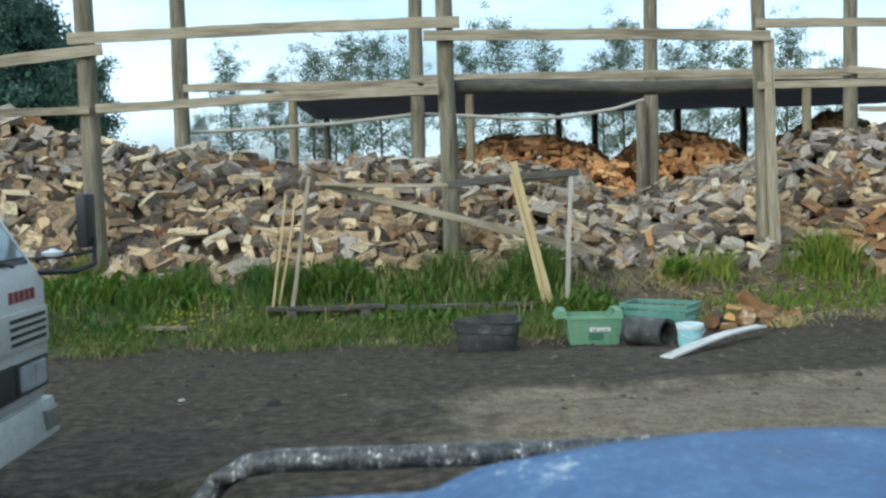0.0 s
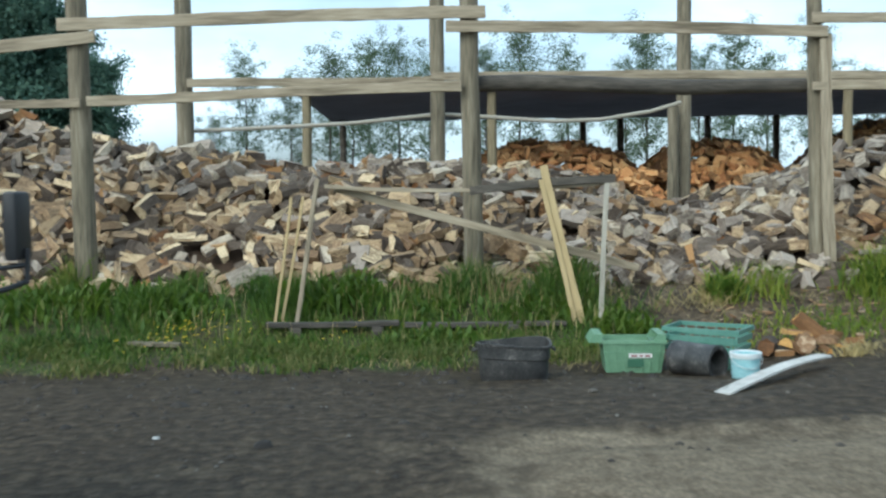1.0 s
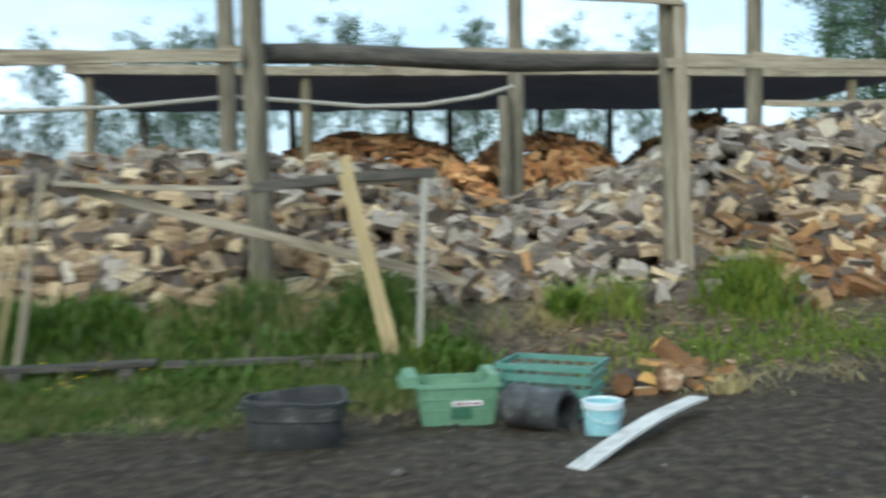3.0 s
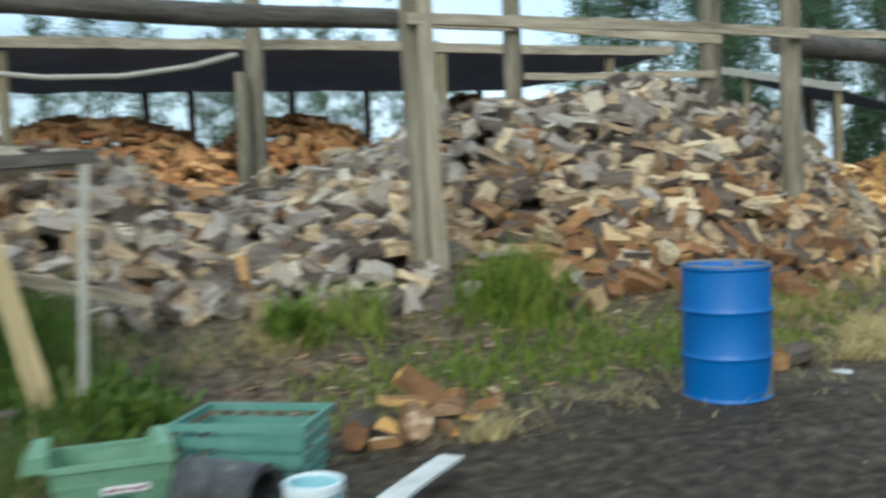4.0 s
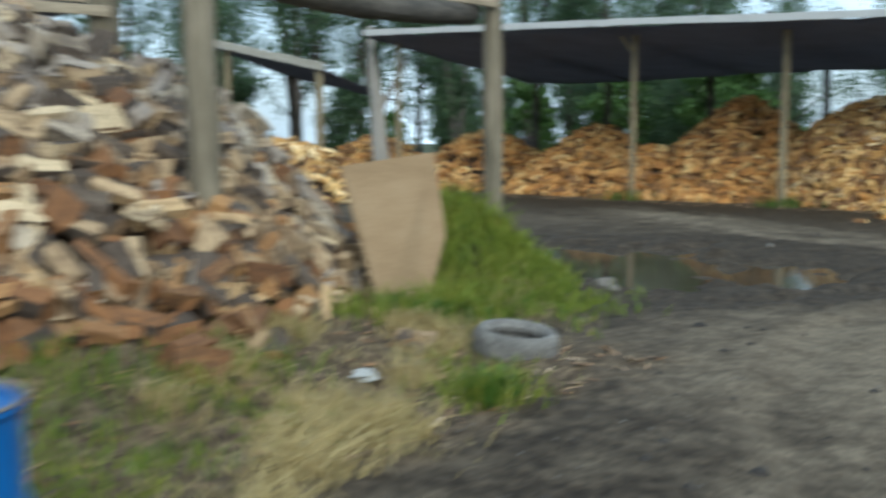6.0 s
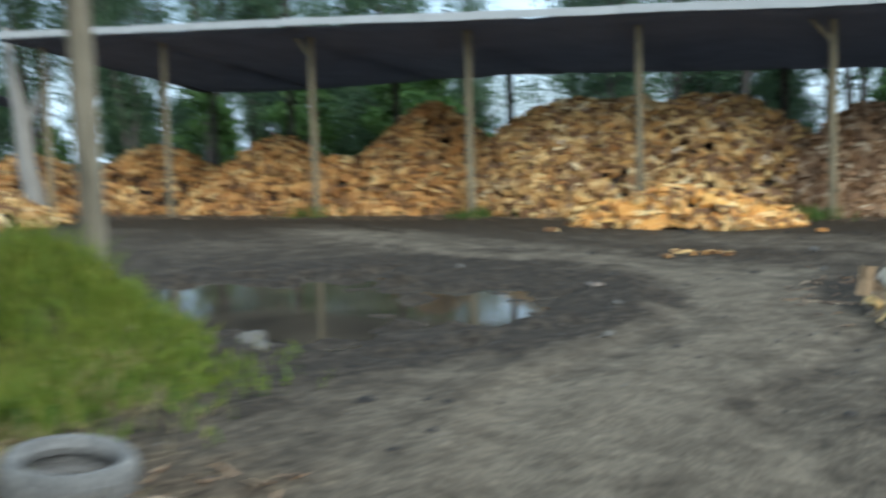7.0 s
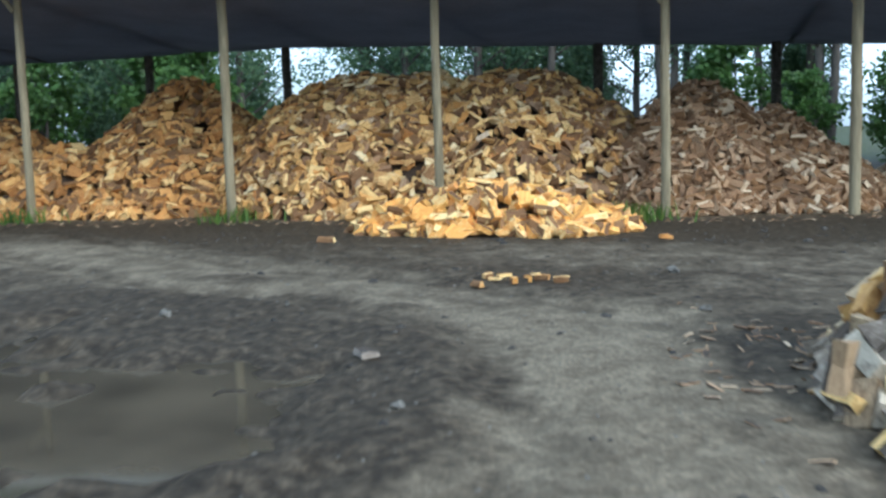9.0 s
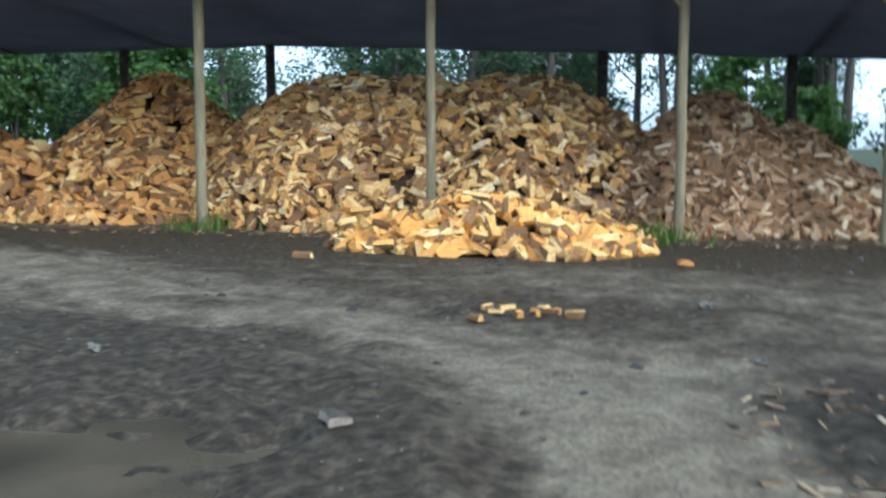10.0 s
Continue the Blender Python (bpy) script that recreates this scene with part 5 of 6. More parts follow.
# ---- crates, tub, bucket ----
def crate(cx, cy, lx, ly, h, mat, label, turn, notch):
    """An open stacking crate: outer and inner walls, rim, ribs, floor."""
    t = thing("plastic_crate", (cx, cy, gz(cx, cy) - 0.01), label, "crate")
    spin = Matrix.Translation((cx, cy, gz(cx, cy) - 0.01)) @ Matrix.Rotation(radians(turn), 4, "Z")

    def ring(k, z, off=0.0):
        a, b = lx / 2 * k - off, ly / 2 * k - off
        return [(-a, -b, z), (a, -b, z), (a, b, z), (-a, b, z)]

    bm = bmesh.new()
    top = h if notch else 0.07
    k = 0.86 + 0.14 * top / h
    rings = [[bm.verts.new(p) for p in r] for r in (ring(0.86, 0.0), ring(k, top), ring(k, top, 0.012), ring(0.87, 0.02, 0.012))]
    for a, b in zip(rings, rings[1:]):
        for i in range(4):
            bm.faces.new((a[i], a[(i + 1) % 4], b[(i + 1) % 4], b[i]))
    bm.faces.new(rings[0][::-1])
    bm.faces.new(rings[-1])
    bm.transform(spin)
    part("box", bm, mat, t, bevel=0.004)
    for z, off, hh in ((h - 0.018, 0.014, 0.03), (h * 0.66, 0.008, 0.014), (h * 0.40, 0.006, 0.012)) if notch else ((h - 0.03, 0.012, 0.04), (h * 0.70, 0.006, 0.055), (h * 0.46, 0.006, 0.055), (h * 0.24, 0.006, 0.05)):
        k = 0.86 + 0.14 * z / h
        a, b = lx / 2 * k + off, ly / 2 * k + off
        bm = bmesh.new()
        o = [[bm.verts.new(p) for p in ring_] for ring_ in ([(-a, -b, z), (a, -b, z), (a, b, z), (-a, b, z)], [(-a, -b, z + hh), (a, -b, z + hh), (a, b, z + hh), (-a, b, z + hh)],
             [(-a + 2 * off, -b + 2 * off, z + hh), (a - 2 * off, -b + 2 * off, z + hh), (a - 2 * off, b - 2 * off, z + hh), (-a + 2 * off, b - 2 * off, z + hh)],
             [(-a + 2 * off, -b + 2 * off, z), (a - 2 * off, -b + 2 * off, z), (a - 2 * off, b - 2 * off, z), (-a + 2 * off, b - 2 * off, z)])]
        for p, q in zip(o, o[1:]):
            for i in range(4):
                bm.faces.new((p[i], p[(i + 1) % 4], q[(i + 1) % 4], q[i]))
        bm.transform(spin)
        part("rim" if z > h * 0.8 else "rib", bm, mat, t, bevel=0.003)
    n = 7
    for i in range(n):
        f = (i + 0.5) / n - 0.5
        for s in (-1, 1):
            bm = box_bm((-0.006, -0.007, 0.02), (0.006, 0.007, h - 0.02))
            for v in bm.verts:
                k = 0.86 + 0.14 * v.co.z / h
                v.co = Vector((f * lx * k + v.co.x, s * (ly / 2 * k + 0.004) + v.co.y, v.co.z))
            bm.transform(spin)
            part("rib", bm, mat, t)
    if notch:
        for s in (-1, 1):
            bm = box_bm((s * lx / 2 - 0.13, -ly / 2, h - 0.005), (s * lx / 2 + 0.0, ly / 2, h + 0.075))
            for v in bm.verts:
                v.co.x = s * lx / 2 + (v.co.x - s * lx / 2) * (1 if v.co.z < h else 0.6)
            bmesh.ops.delete(bm, geom=[f for f in bm.faces if abs(f.normal.x * s + 1) < 0.3], context="FACES_ONLY")
            bm.transform(spin)
            part("handle", bm, mat, t)
        patch = box_bm((-0.06, -ly / 2 * 0.93 - 0.010, h * 0.24), (0.09, -ly / 2 * 0.93 - 0.003, h * 0.47))
        patch.transform(spin)
        part("panel", patch, crate_dark, t, "dark green recessed panel")
        lab = box_bm((-0.05, -ly / 2 * 0.95 - 0.012, h * 0.52), (0.17, -ly / 2 * 0.95 - 0.004, h * 0.64))
        lab.transform(spin)
        la = part("label", lab, white_label, t, "white printed label")
        for a, b in ((-0.03, 0.03), (0.05, 0.08), (0.10, 0.15)):
            bm = box_bm((a, -ly / 2 * 0.95 - 0.0135, h * 0.55), (b, -ly / 2 * 0.95 - 0.011, h * 0.60))
            bm.transform(spin)
            part("print_bar", bm, red_print, la)
    return t


crate(1.665, 10.84, 0.60, 0.42, 0.315, crate_green, "green plastic crate with a white label on the mud", -3, True)
crate(2.42, 10.85, 0.74, 0.50, 0.40, crate_teal, "teal slatted plastic crate, empty, at the grass edge", -33, False)


def tub():
    x, y = 0.46, 10.08
    t = thing("tub", (x, y, gz(x, y) - 0.01), "muddy black plastic feed tub on the mud", "tub")
    bm = lathe_bm([(0.0, 0.0), (0.29, 0.0), (0.305, 0.02), (0.312, 0.20), (0.325, 0.21), (0.328, 0.31), (0.342, 0.315), (0.342, 0.335), (0.318, 0.335), (0.315, 0.21), (0.30, 0.2), (0.285, 0.02), (0.0, 0.02)], (0, 0, 0), 48)
    for v in bm.verts:
        a, r = math.atan2(v.co.y, v.co.x), math.hypot(v.co.x, v.co.y)  # rounded box, not a circle
        v.co.x, v.co.y = r * math.copysign(abs(math.cos(a)) ** 0.6, v.co.x), r * math.copysign(abs(math.sin(a)) ** 0.6, v.co.y)
        v.co = Vector((x + v.co.x, y + v.co.y * 0.78, gz(x, y) - 0.01 + v.co.z * (1 + 0.05 * math.sin(2 * math.atan2(v.co.y, v.co.x)))))
    part("body", bm, tub_black, t)
    for s in (-1, 1):
        part("handle", pole_bm([(x + s * 0.325, y - 0.07, gz(x, y) + 0.28), (x + s * 0.36, y - 0.06, gz(x, y) + 0.26), (x + s * 0.36, y + 0.06, gz(x, y) + 0.26), (x + s * 0.325, y + 0.07, gz(x, y) + 0.28)], [0.014] * 4, 8), tub_black, t)


tub()


def black_pipe():
    t = thing("pipe_offcut", (2.17, 10.3, gz(2.17, 10.3)), "short offcut of wide black plastic pipe lying on the mud", "pipe")
    bm = lathe_bm([(0.13, -0.24), (0.155, -0.24), (0.155, -0.05), (0.150, -0.04), (0.155, -0.03), (0.155, 0.24), (0.13, 0.24), (0.12, 0.235), (0.12, -0.235), (0.13, -0.24)], (0, 0, 0), 36)
    bm.transform(Matrix.Translation((2.17, 10.3, gz(2.17, 10.3) + 0.145)) @ Matrix.Rotation(radians(-50), 4, "Z") @ Matrix.Rotation(radians(90), 4, "Y"))
    part("body", bm, tub_black, t)
    for s in (-1, 1):
        bm = lathe_bm([(0.150, -0.018), (0.160, -0.016), (0.160, 0.016), (0.150, 0.018)], (0, 0, 0.215 * s), 36, False)
        bm.transform(Matrix.Translation((2.17, 10.3, gz(2.17, 10.3) + 0.145)) @ Matrix.Rotation(radians(-50), 4, "Z") @ Matrix.Rotation(radians(90), 4, "Y"))
        part("end_collar", bm, tub_black, t)


black_pipe()


def bucket():
    x, y = 2.47, 9.80
    g = gz(x, y) - 0.01
    t = thing("bucket", (x, y, g), "pale turquoise plastic bucket with a white rim band", "bucket")
    part("body", lathe_bm([(0.0, 0.0), (0.108, 0.0), (0.112, 0.006), (0.127, 0.225), (0.122, 0.225), (0.106, 0.012), (0.0, 0.012)], (x, y, g), 40), bucket_teal, t)
    part("rim", lathe_bm([(0.128, 0.19), (0.135, 0.195), (0.135, 0.205), (0.130, 0.208), (0.138, 0.215), (0.138, 0.238), (0.126, 0.240), (0.121, 0.225)], (x, y, g), 40, False), bucket_white, t, "white rim band")
    part("handle", pole_bm([(x + 0.137 * math.cos(a), y + 0.137 * math.sin(a) - 0.01, g + 0.20 - 0.09 * math.sin(k / 8 * math.pi)) for k, a in ((k, math.pi + k / 8 * math.pi) for k in range(9))], [0.003] * 9, 6), bucket_white, t, "wire handle")
    part("label", lathe_bm([(0.1150, 0.03), (0.1165, 0.03), (0.1235, 0.15), (0.1220, 0.15)], (x, y, g), 40, False), bucket_teal, t)


bucket()
white_plank = thing("board", (2.7, 9.5, gz(2.7, 9.5)), "greyish white warped board lying on the mud", "board")
part("plank", beam_bm((1.99, 8.80, 0.0), (3.30, 10.17, 0.06), 0.13, 0.022, 0.006, 5, 12, -0.03), white_board, white_plank)


def loose_log(x, y, i, wood, turn, tip, size=1.0, label="split log lying on the ground", lift=0.07):
    v, f, m = LOGS[i]
    ob = new("log", log_mesh(i, wood))
    ob.matrix_basis = pose(x, y, gz(x, y) + lift, tip * 0.3, tip, turn) @ Matrix.Diagonal((size, size, size, 1))
    return tagged(ob, label, "log")


for x, y, i, wood, turn, tip, s, z in (
        (3.12, 11.20, 9, split_rust, 65, 0, 1.15, 0.085), (3.46, 11.12, 9, split_brown, 75, 3, 1.25, 0.09), (3.34, 11.02, 13, split_tan, 20, 24, 0.85, 0.07), (3.78, 11.36, 13, split_brown, 60, 4, 0.95, 0.06),
        (3.62, 11.40, 6, split_cream, 150, -38, 1.0, 0.17), (3.46, 11.36, 2, split_tan, 10, 8, 0.7, 0.15), (3.70, 11.52, 0, split_cream, 30, 14, 0.7, 0.11), (3.94, 11.60, 1, split_rust, 40, 12, 0.75, 0.06), (3.22, 10.98, 7, split_brown, 150, 5, 0.6, 0.03),
        (4.05, 11.34, 4, split_rust, 15, 3, 0.65, 0.03), (3.62, 10.99, 10, split_cream, 100, -6, 0.5, 0.03), (4.20, 11.55, 3, split_brown, 80, 0, 0.55, 0.03), (3.86, 11.16, 8, split_tan, 35, 0, 0.4, 0.02)):
    loose_log(x, y, i, wood, turn, tip, s, "split log in a small scatter of kindling by the crates", z)
for x, y, i, wood, turn, s in ((17.6, 11.83, 2, split_grey, 30, 0.55), (21.0, 11.35, 3, split_cream, 20, 0.5), (21.2, 11.1, 7, split_orange, 70, 0.5), (21.35, 11.5, 5, split_tan, 120, 0.4), (20.9, 11.7, 0, split_orange, 45, 0.45), (21.1, 11.55, 11, split_orange, 80, 0.35), (21.3, 11.25, 8, split_tan, 15, 0.35),
                               (21.1, 10.9, 3, split_tan, 95, 0.5), (21.05, 11.2, 7, split_cream, 10, 0.4), (21.25, 11.65, 3, split_orange, 150, 0.4), (21.5, 11.2, 8, split_cream, 60, 0.3),
                               (25.0, 9.9, 8, split_cream, 10, 0.7), (24.9, 14.6, 4, split_cream, 80, 0.9), (28.2, 15.9, 1, split_orange, 30, 0.9)):
    loose_log(x, y, i, wood, turn, 3, s, "stray piece of split wood on the yard", 0.035)
# added log, fills in for an unidentified dark patch next to the drum
loose_log(6.55, 11.35, 9, split_rust, 25, 0, 1.25, "dark round log standing in for a dark patch beside the drum", 0.07)
loose_log(16.3, 9.12, 12, split_warm, 90, 82, 0.74, "split log standing on end beside the small heap", 0.36)


# ---- blue drum ----
def drum():
    x, y = 5.58, 10.84
    g = gz(x, y) - 0.015
    t = thing("steel_drum", (x, y, g), "blue steel oil drum with a scuffed grey lower edge", "drum")
    prof = [(0.0, 0.0), (0.27, 0.0), (0.292, 0.002), (0.296, 0.012), (0.292, 0.022), (0.286, 0.03)]
    for z in (0.29, 0.59):
        prof += [(0.286, z - 0.03), (0.290, z - 0.018), (0.299, z), (0.290, z + 0.018), (0.286, z + 0.03)]
    prof += [(0.286, 0.85), (0.292, 0.858), (0.296, 0.868), (0.292, 0.88), (0.283, 0.878), (0.280, 0.86), (0.0, 0.858)]
    part("body", lathe_bm(prof, (x, y, g), 64), drum_blue, t)
    part("rim", lathe_bm([(0.281, 0.874), (0.290, 0.8795), (0.297, 0.884), (0.293, 0.891), (0.283, 0.889), (0.281, 0.874)], (x, y, g), 64), drum_rust, t, "dirty worn top rim")
    bm = lathe_bm([(0.2885, 0.03), (0.2885, 0.27)], (x, y, g), 64, False)
    drop = [f for f in bm.faces if not -1.35 < math.atan2(f.calc_center_median().y - y, f.calc_center_median().x - x) < -0.2]
    bmesh.ops.delete(bm, geom=drop, context="FACES")
    for v in bm.verts:
        if v.co.z > g + 0.2:
            v.co.z = g + 0.045 + 0.225 * float(smooth(-1.3, -0.75, math.atan2(v.co.y - y, v.co.x - x))) + 0.02 * fnoise(v.co.x * 9, v.co.y * 9, 1.0)
    part("scuff", bm, drum_rust, t, "grey dirty patch where paint is gone")
    for a, r in ((0.5, 0.035), (2.4, 0.022)):
        part("bung", lathe_bm([(0.0, 0.0), (r, 0.0), (r, 0.015), (r * 0.7, 0.02), (0.0, 0.02)], (x + 0.19 * math.cos(a), y + 0.19 * math.sin(a), g + 0.857), 16), drum_rust, t)


drum()


# ---- plywood sheet, tyre, litter ----
def plywood_sheet():
    t = thing("plywood_sheet", (11.0, 14.0, gz(11.0, 13.95)), "weathered plywood sheet leaning on the end of the woodpile", "plywood sheet")
    bm = bmesh.new()
    pts = [(10.46, 13.76, gz(10.46, 13.76) - 0.03), (11.02, 13.80, gz(11.0, 13.8) - 0.03), (11.50, 13.96, 0.72), (11.62, 14.20, 1.46), (10.50, 14.28, 1.35)]
    n = (Vector(pts[1]) - Vector(pts[0])).cross(Vector(pts[4]) - Vector(pts[0])).normalized() * 0.018
    f = [bm.verts.new(p) for p in pts]
    k = [bm.verts.new(Vector(p) - n) for p in pts]
    bm.faces.new(f)
    bm.faces.new(k[::-1])
    for i in range(5):
        bm.faces.new((f[(i + 1) % 5], f[i], k[i], k[(i + 1) % 5]))
    bmesh.ops.recalc_face_normals(bm, faces=bm.faces)
    part("sheet", bm, plywood, t, shade=False, bevel=0.003)


plywood_sheet()


def tyre():
    x, y = 10.42, 12.40
    g = gz(x, y) - 0.02
    t = thing("tyre", (x, y, g), "old worn car tyre lying flat at the grass edge", "tyre")
    prof = [(0.235, 0.03), (0.255, 0.01), (0.29, 0.0), (0.315, 0.02), (0.325, 0.06), (0.325, 0.13), (0.315, 0.17), (0.29, 0.19), (0.255, 0.185), (0.235, 0.165), (0.225, 0.15), (0.232, 0.12), (0.29, 0.11), (0.29, 0.07), (0.232, 0.06), (0.225, 0.04), (0.235, 0.03)]
    bm = lathe_bm([(r_ * 0.94, z_ * 1.15) for r_, z_ in prof], (0, 0, 0), 56)
    bm.transform(Matrix.Translation((x, y, g)) @ Matrix.Rotation(radians(7), 4, "X"))
    part("body", bm, rubber, t)
    for k in range(40):
        a = k / 40 * 6.283
        bm = box_bm((0.298, -0.012, 0.06), (0.312, 0.012, 0.16))
        bm.transform(Matrix.Translation((x, y, g)) @ Matrix.Rotation(radians(7), 4, "X") @ Matrix.Rotation(a, 4, "Z"))
        part("tread_block", bm, rubber, t)


tyre()


def scrap(x, y, s, mat, name, label, category, seed, flat=0.35):
    """A small irregular lump: a stone, a rag."""
    rng = random.Random(seed)
    bm = bmesh.new()
    bmesh.ops.create_icosphere(bm, subdivisions=2, radius=1.0)
    for v in bm.verts:
        k = 1 + 0.75 * noise.noise(v.co * 1.6 + Vector((seed * 3.1, 0, 0)))
        v.co = Vector((v.co.x * s * k * rng.uniform(0.96, 1.04), v.co.y * s * 0.75 * k, v.co.z * s * flat * k))
    bm.transform(pose(x, y, gz(x, y) + s * flat * 0.5, 0, 0, rng.uniform(0, 360)))
    me = bpy.data.meshes.new(name)
    bm.to_mesh(me)
    bm.free()
    me.materials.append(mat)
    return tagged(new(name, me), label, category)


for k, (x, y, s) in enumerate(((6.7, 10.96, 0.08), (9.2, 12.75, 0.15), (-2.05, 7.52, 0.035))):
    scrap(x, y, s, rag_white, "litter", "crumpled scrap of white litter on the ground", "litter", k, 0.17)
for k, (x, y, s) in enumerate(((21.8, 9.83, 0.07), (13.7, 13.6, 0.12), (13.5, 13.4, 0.09), (19.0, 14.0, 0.06), (16.4, 11.3, 0.04), (14.9, 11.0, 0.05), (1.0, 8.9, 0.04), (19.5, 9.6, 0.06))):
    scrap(x, y, s, stone_grey, "stone", "pale stone lying on the muddy yard", "stone", 20 + k, 0.6)

# gravel and chips over the yard
rng = np.random.RandomState(12)
V, F = [], []
for _ in range(3600):
    x, y = rng.uniform(-6, 28), rng.uniform(3.5, 17)
    if pool(x, y) > -0.1 or rng.rand() > (0.9 if x > 20 or y > 10.5 else 0.45):
        continue
    s = rng.uniform(0.005, 0.016) * (1.5 if rng.rand() < 0.06 else 1)
    z = gz(x, y)
    n = len(V)
    a = rng.uniform(0, 6.28)
    for k in range(5):
        r = s * rng.uniform(0.7, 1.2)
        V.append((x + r * math.cos(a + k * 1.256), y + r * math.sin(a + k * 1.256), z + s * rng.uniform(0.1, 0.4)))
    V += [(x, y, z + s * rng.uniform(0.5, 0.9)), (x, y, z - s)]
    F += [(n + k, n + (k + 1) % 5, n + 5) for k in range(5)] + [(n + (k + 1) % 5, n + k, n + 6) for k in range(5)]
tagged(new("gravel", mesh_of("gravel", V, F, [stone_grey])), "scattered gravel and chips on the mud", "gravel", kind="stuff")
V, L, F, M, base = [], [], [], [], 0
prng = random.Random(4)
for _ in range(1500):
    x, y = (prng.uniform(27.4, 29.2), prng.uniform(-4, 30)) if prng.random() < 0.60 else ((prng.uniform(2.5, 11), prng.uniform(11.5, 13.6)) if prng.random() < 0.86 else (prng.gauss(18.0, 0.7), prng.gauss(9.3, 0.4)))
    v, f, mi = LOGS[prng.choice((3, 7, 2, 8))]
    k = prng.uniform(0.15, 0.42)
    q = Matrix.Rotation(prng.uniform(0, 6.28), 3, "Z") @ Matrix.Rotation(prng.gauss(0, 0.25), 3, "Y") @ Matrix.Diagonal((k, k * 0.6, k * 0.35))
    V.append(v @ np.array(q).T + np.array((x, y, gz(x, y) + 0.008)))
    L.append(v)
    F += [tuple(a + base for a in t) for t in f]
    M += mi
    base += len(v)
tagged(new("wood_chips", mesh_of("wood_chips", np.concatenate(V), F, [split_brown, bark], M, along=np.concatenate(L))), "splinters and bark chips strewn at the foot of the heaps", "wood chips", kind="stuff")


# clods of churned mud
rng = np.random.RandomState(31)
V, F = [], []
for _ in range(5200):
    x, y = rng.uniform(-6, 27), rng.uniform(3.6, 17.5)
    keep = 0.9 * near_band(y, 7.4, 11.2, 0.5) * float(1 - smooth(6, 9, x)) + 0.55 * near_band(x, 24.3, 27.8, 0.6) + 0.35 * near_band(x, 9, 24, 1.0) * near_band(abs(off_track(x, y) - 1.3), -1, 0.35, 0.2) + 0.10
    if pool(x, y) > 0.1 or rng.rand() > keep:
        continue
    s = rng.uniform(0.012, 0.04) * (1.8 if rng.rand() < 0.08 else 1)
    z, n, a = gz(x, y), len(V), rng.uniform(0, 6.28)
    for ring, (rr, hh) in enumerate(((1.0, 0.0), (0.72, 0.42))):
        for k in range(6):
            r = s * rr * rng.uniform(0.75, 1.25)
            V.append((x + r * math.cos(a + k * 1.047), y + r * math.sin(a + k * 1.047), z - 0.006 + s * hh * rng.uniform(0.8, 1.2)))
    V.append((x, y, z + s * 0.6))
    F += [(n + k, n + (k + 1) % 6, n + 6 + (k + 1) % 6, n + 6 + k) for k in range(6)] + [(n + 6 + k, n + 6 + (k + 1) % 6, n + 12) for k in range(6)]
mud_lump = material("wet_mud", [(0.014, 0.011, 0.009), (0.032, 0.026, 0.020), (0.070, 0.058, 0.044)], 0.85, 8, 40, 0.5, by_piece=0.5)
tagged(new("mud_clods", mesh_of("mud_clods", V, F, [mud_lump], shade=True)), "clods of churned wet mud strewn over the yard", "mud", kind="stuff")


# ---- white light truck ----
def wheel(parent, x, y, z, r, w, axis):
    bm = lathe_bm([(r * 0.6, -w / 2), (r * 0.93, -w / 2), (r, -w * 0.32), (r, w * 0.32), (r * 0.93, w / 2), (r * 0.6, w / 2)], (0, 0, 0), 40)
    turn = Matrix.Translation((x, y, z)) @ Matrix.Rotation(radians(90), 4, axis)
    bm.transform(turn)
    t = part("wheel", bm, rubber, parent, "black tyre on a steel rim")
    for s in (-1, 1):
        bm = lathe_bm([(0.0, s * w * 0.30), (r * 0.25, s * w * 0.32), (r * 0.3, s * w * 0.22), (r * 0.52, s * w * 0.26), (r * 0.60, s * w * 0.44), (r * 0.61, s * w * 0.2), (0.0, s * w * 0.1)], (0, 0, 0), 32)
        bm.transform(turn)
        rim = part("rim", bm, fascia_paint, parent)
        rim.parent = t
        rim.matrix_basis = Matrix.Identity(4)


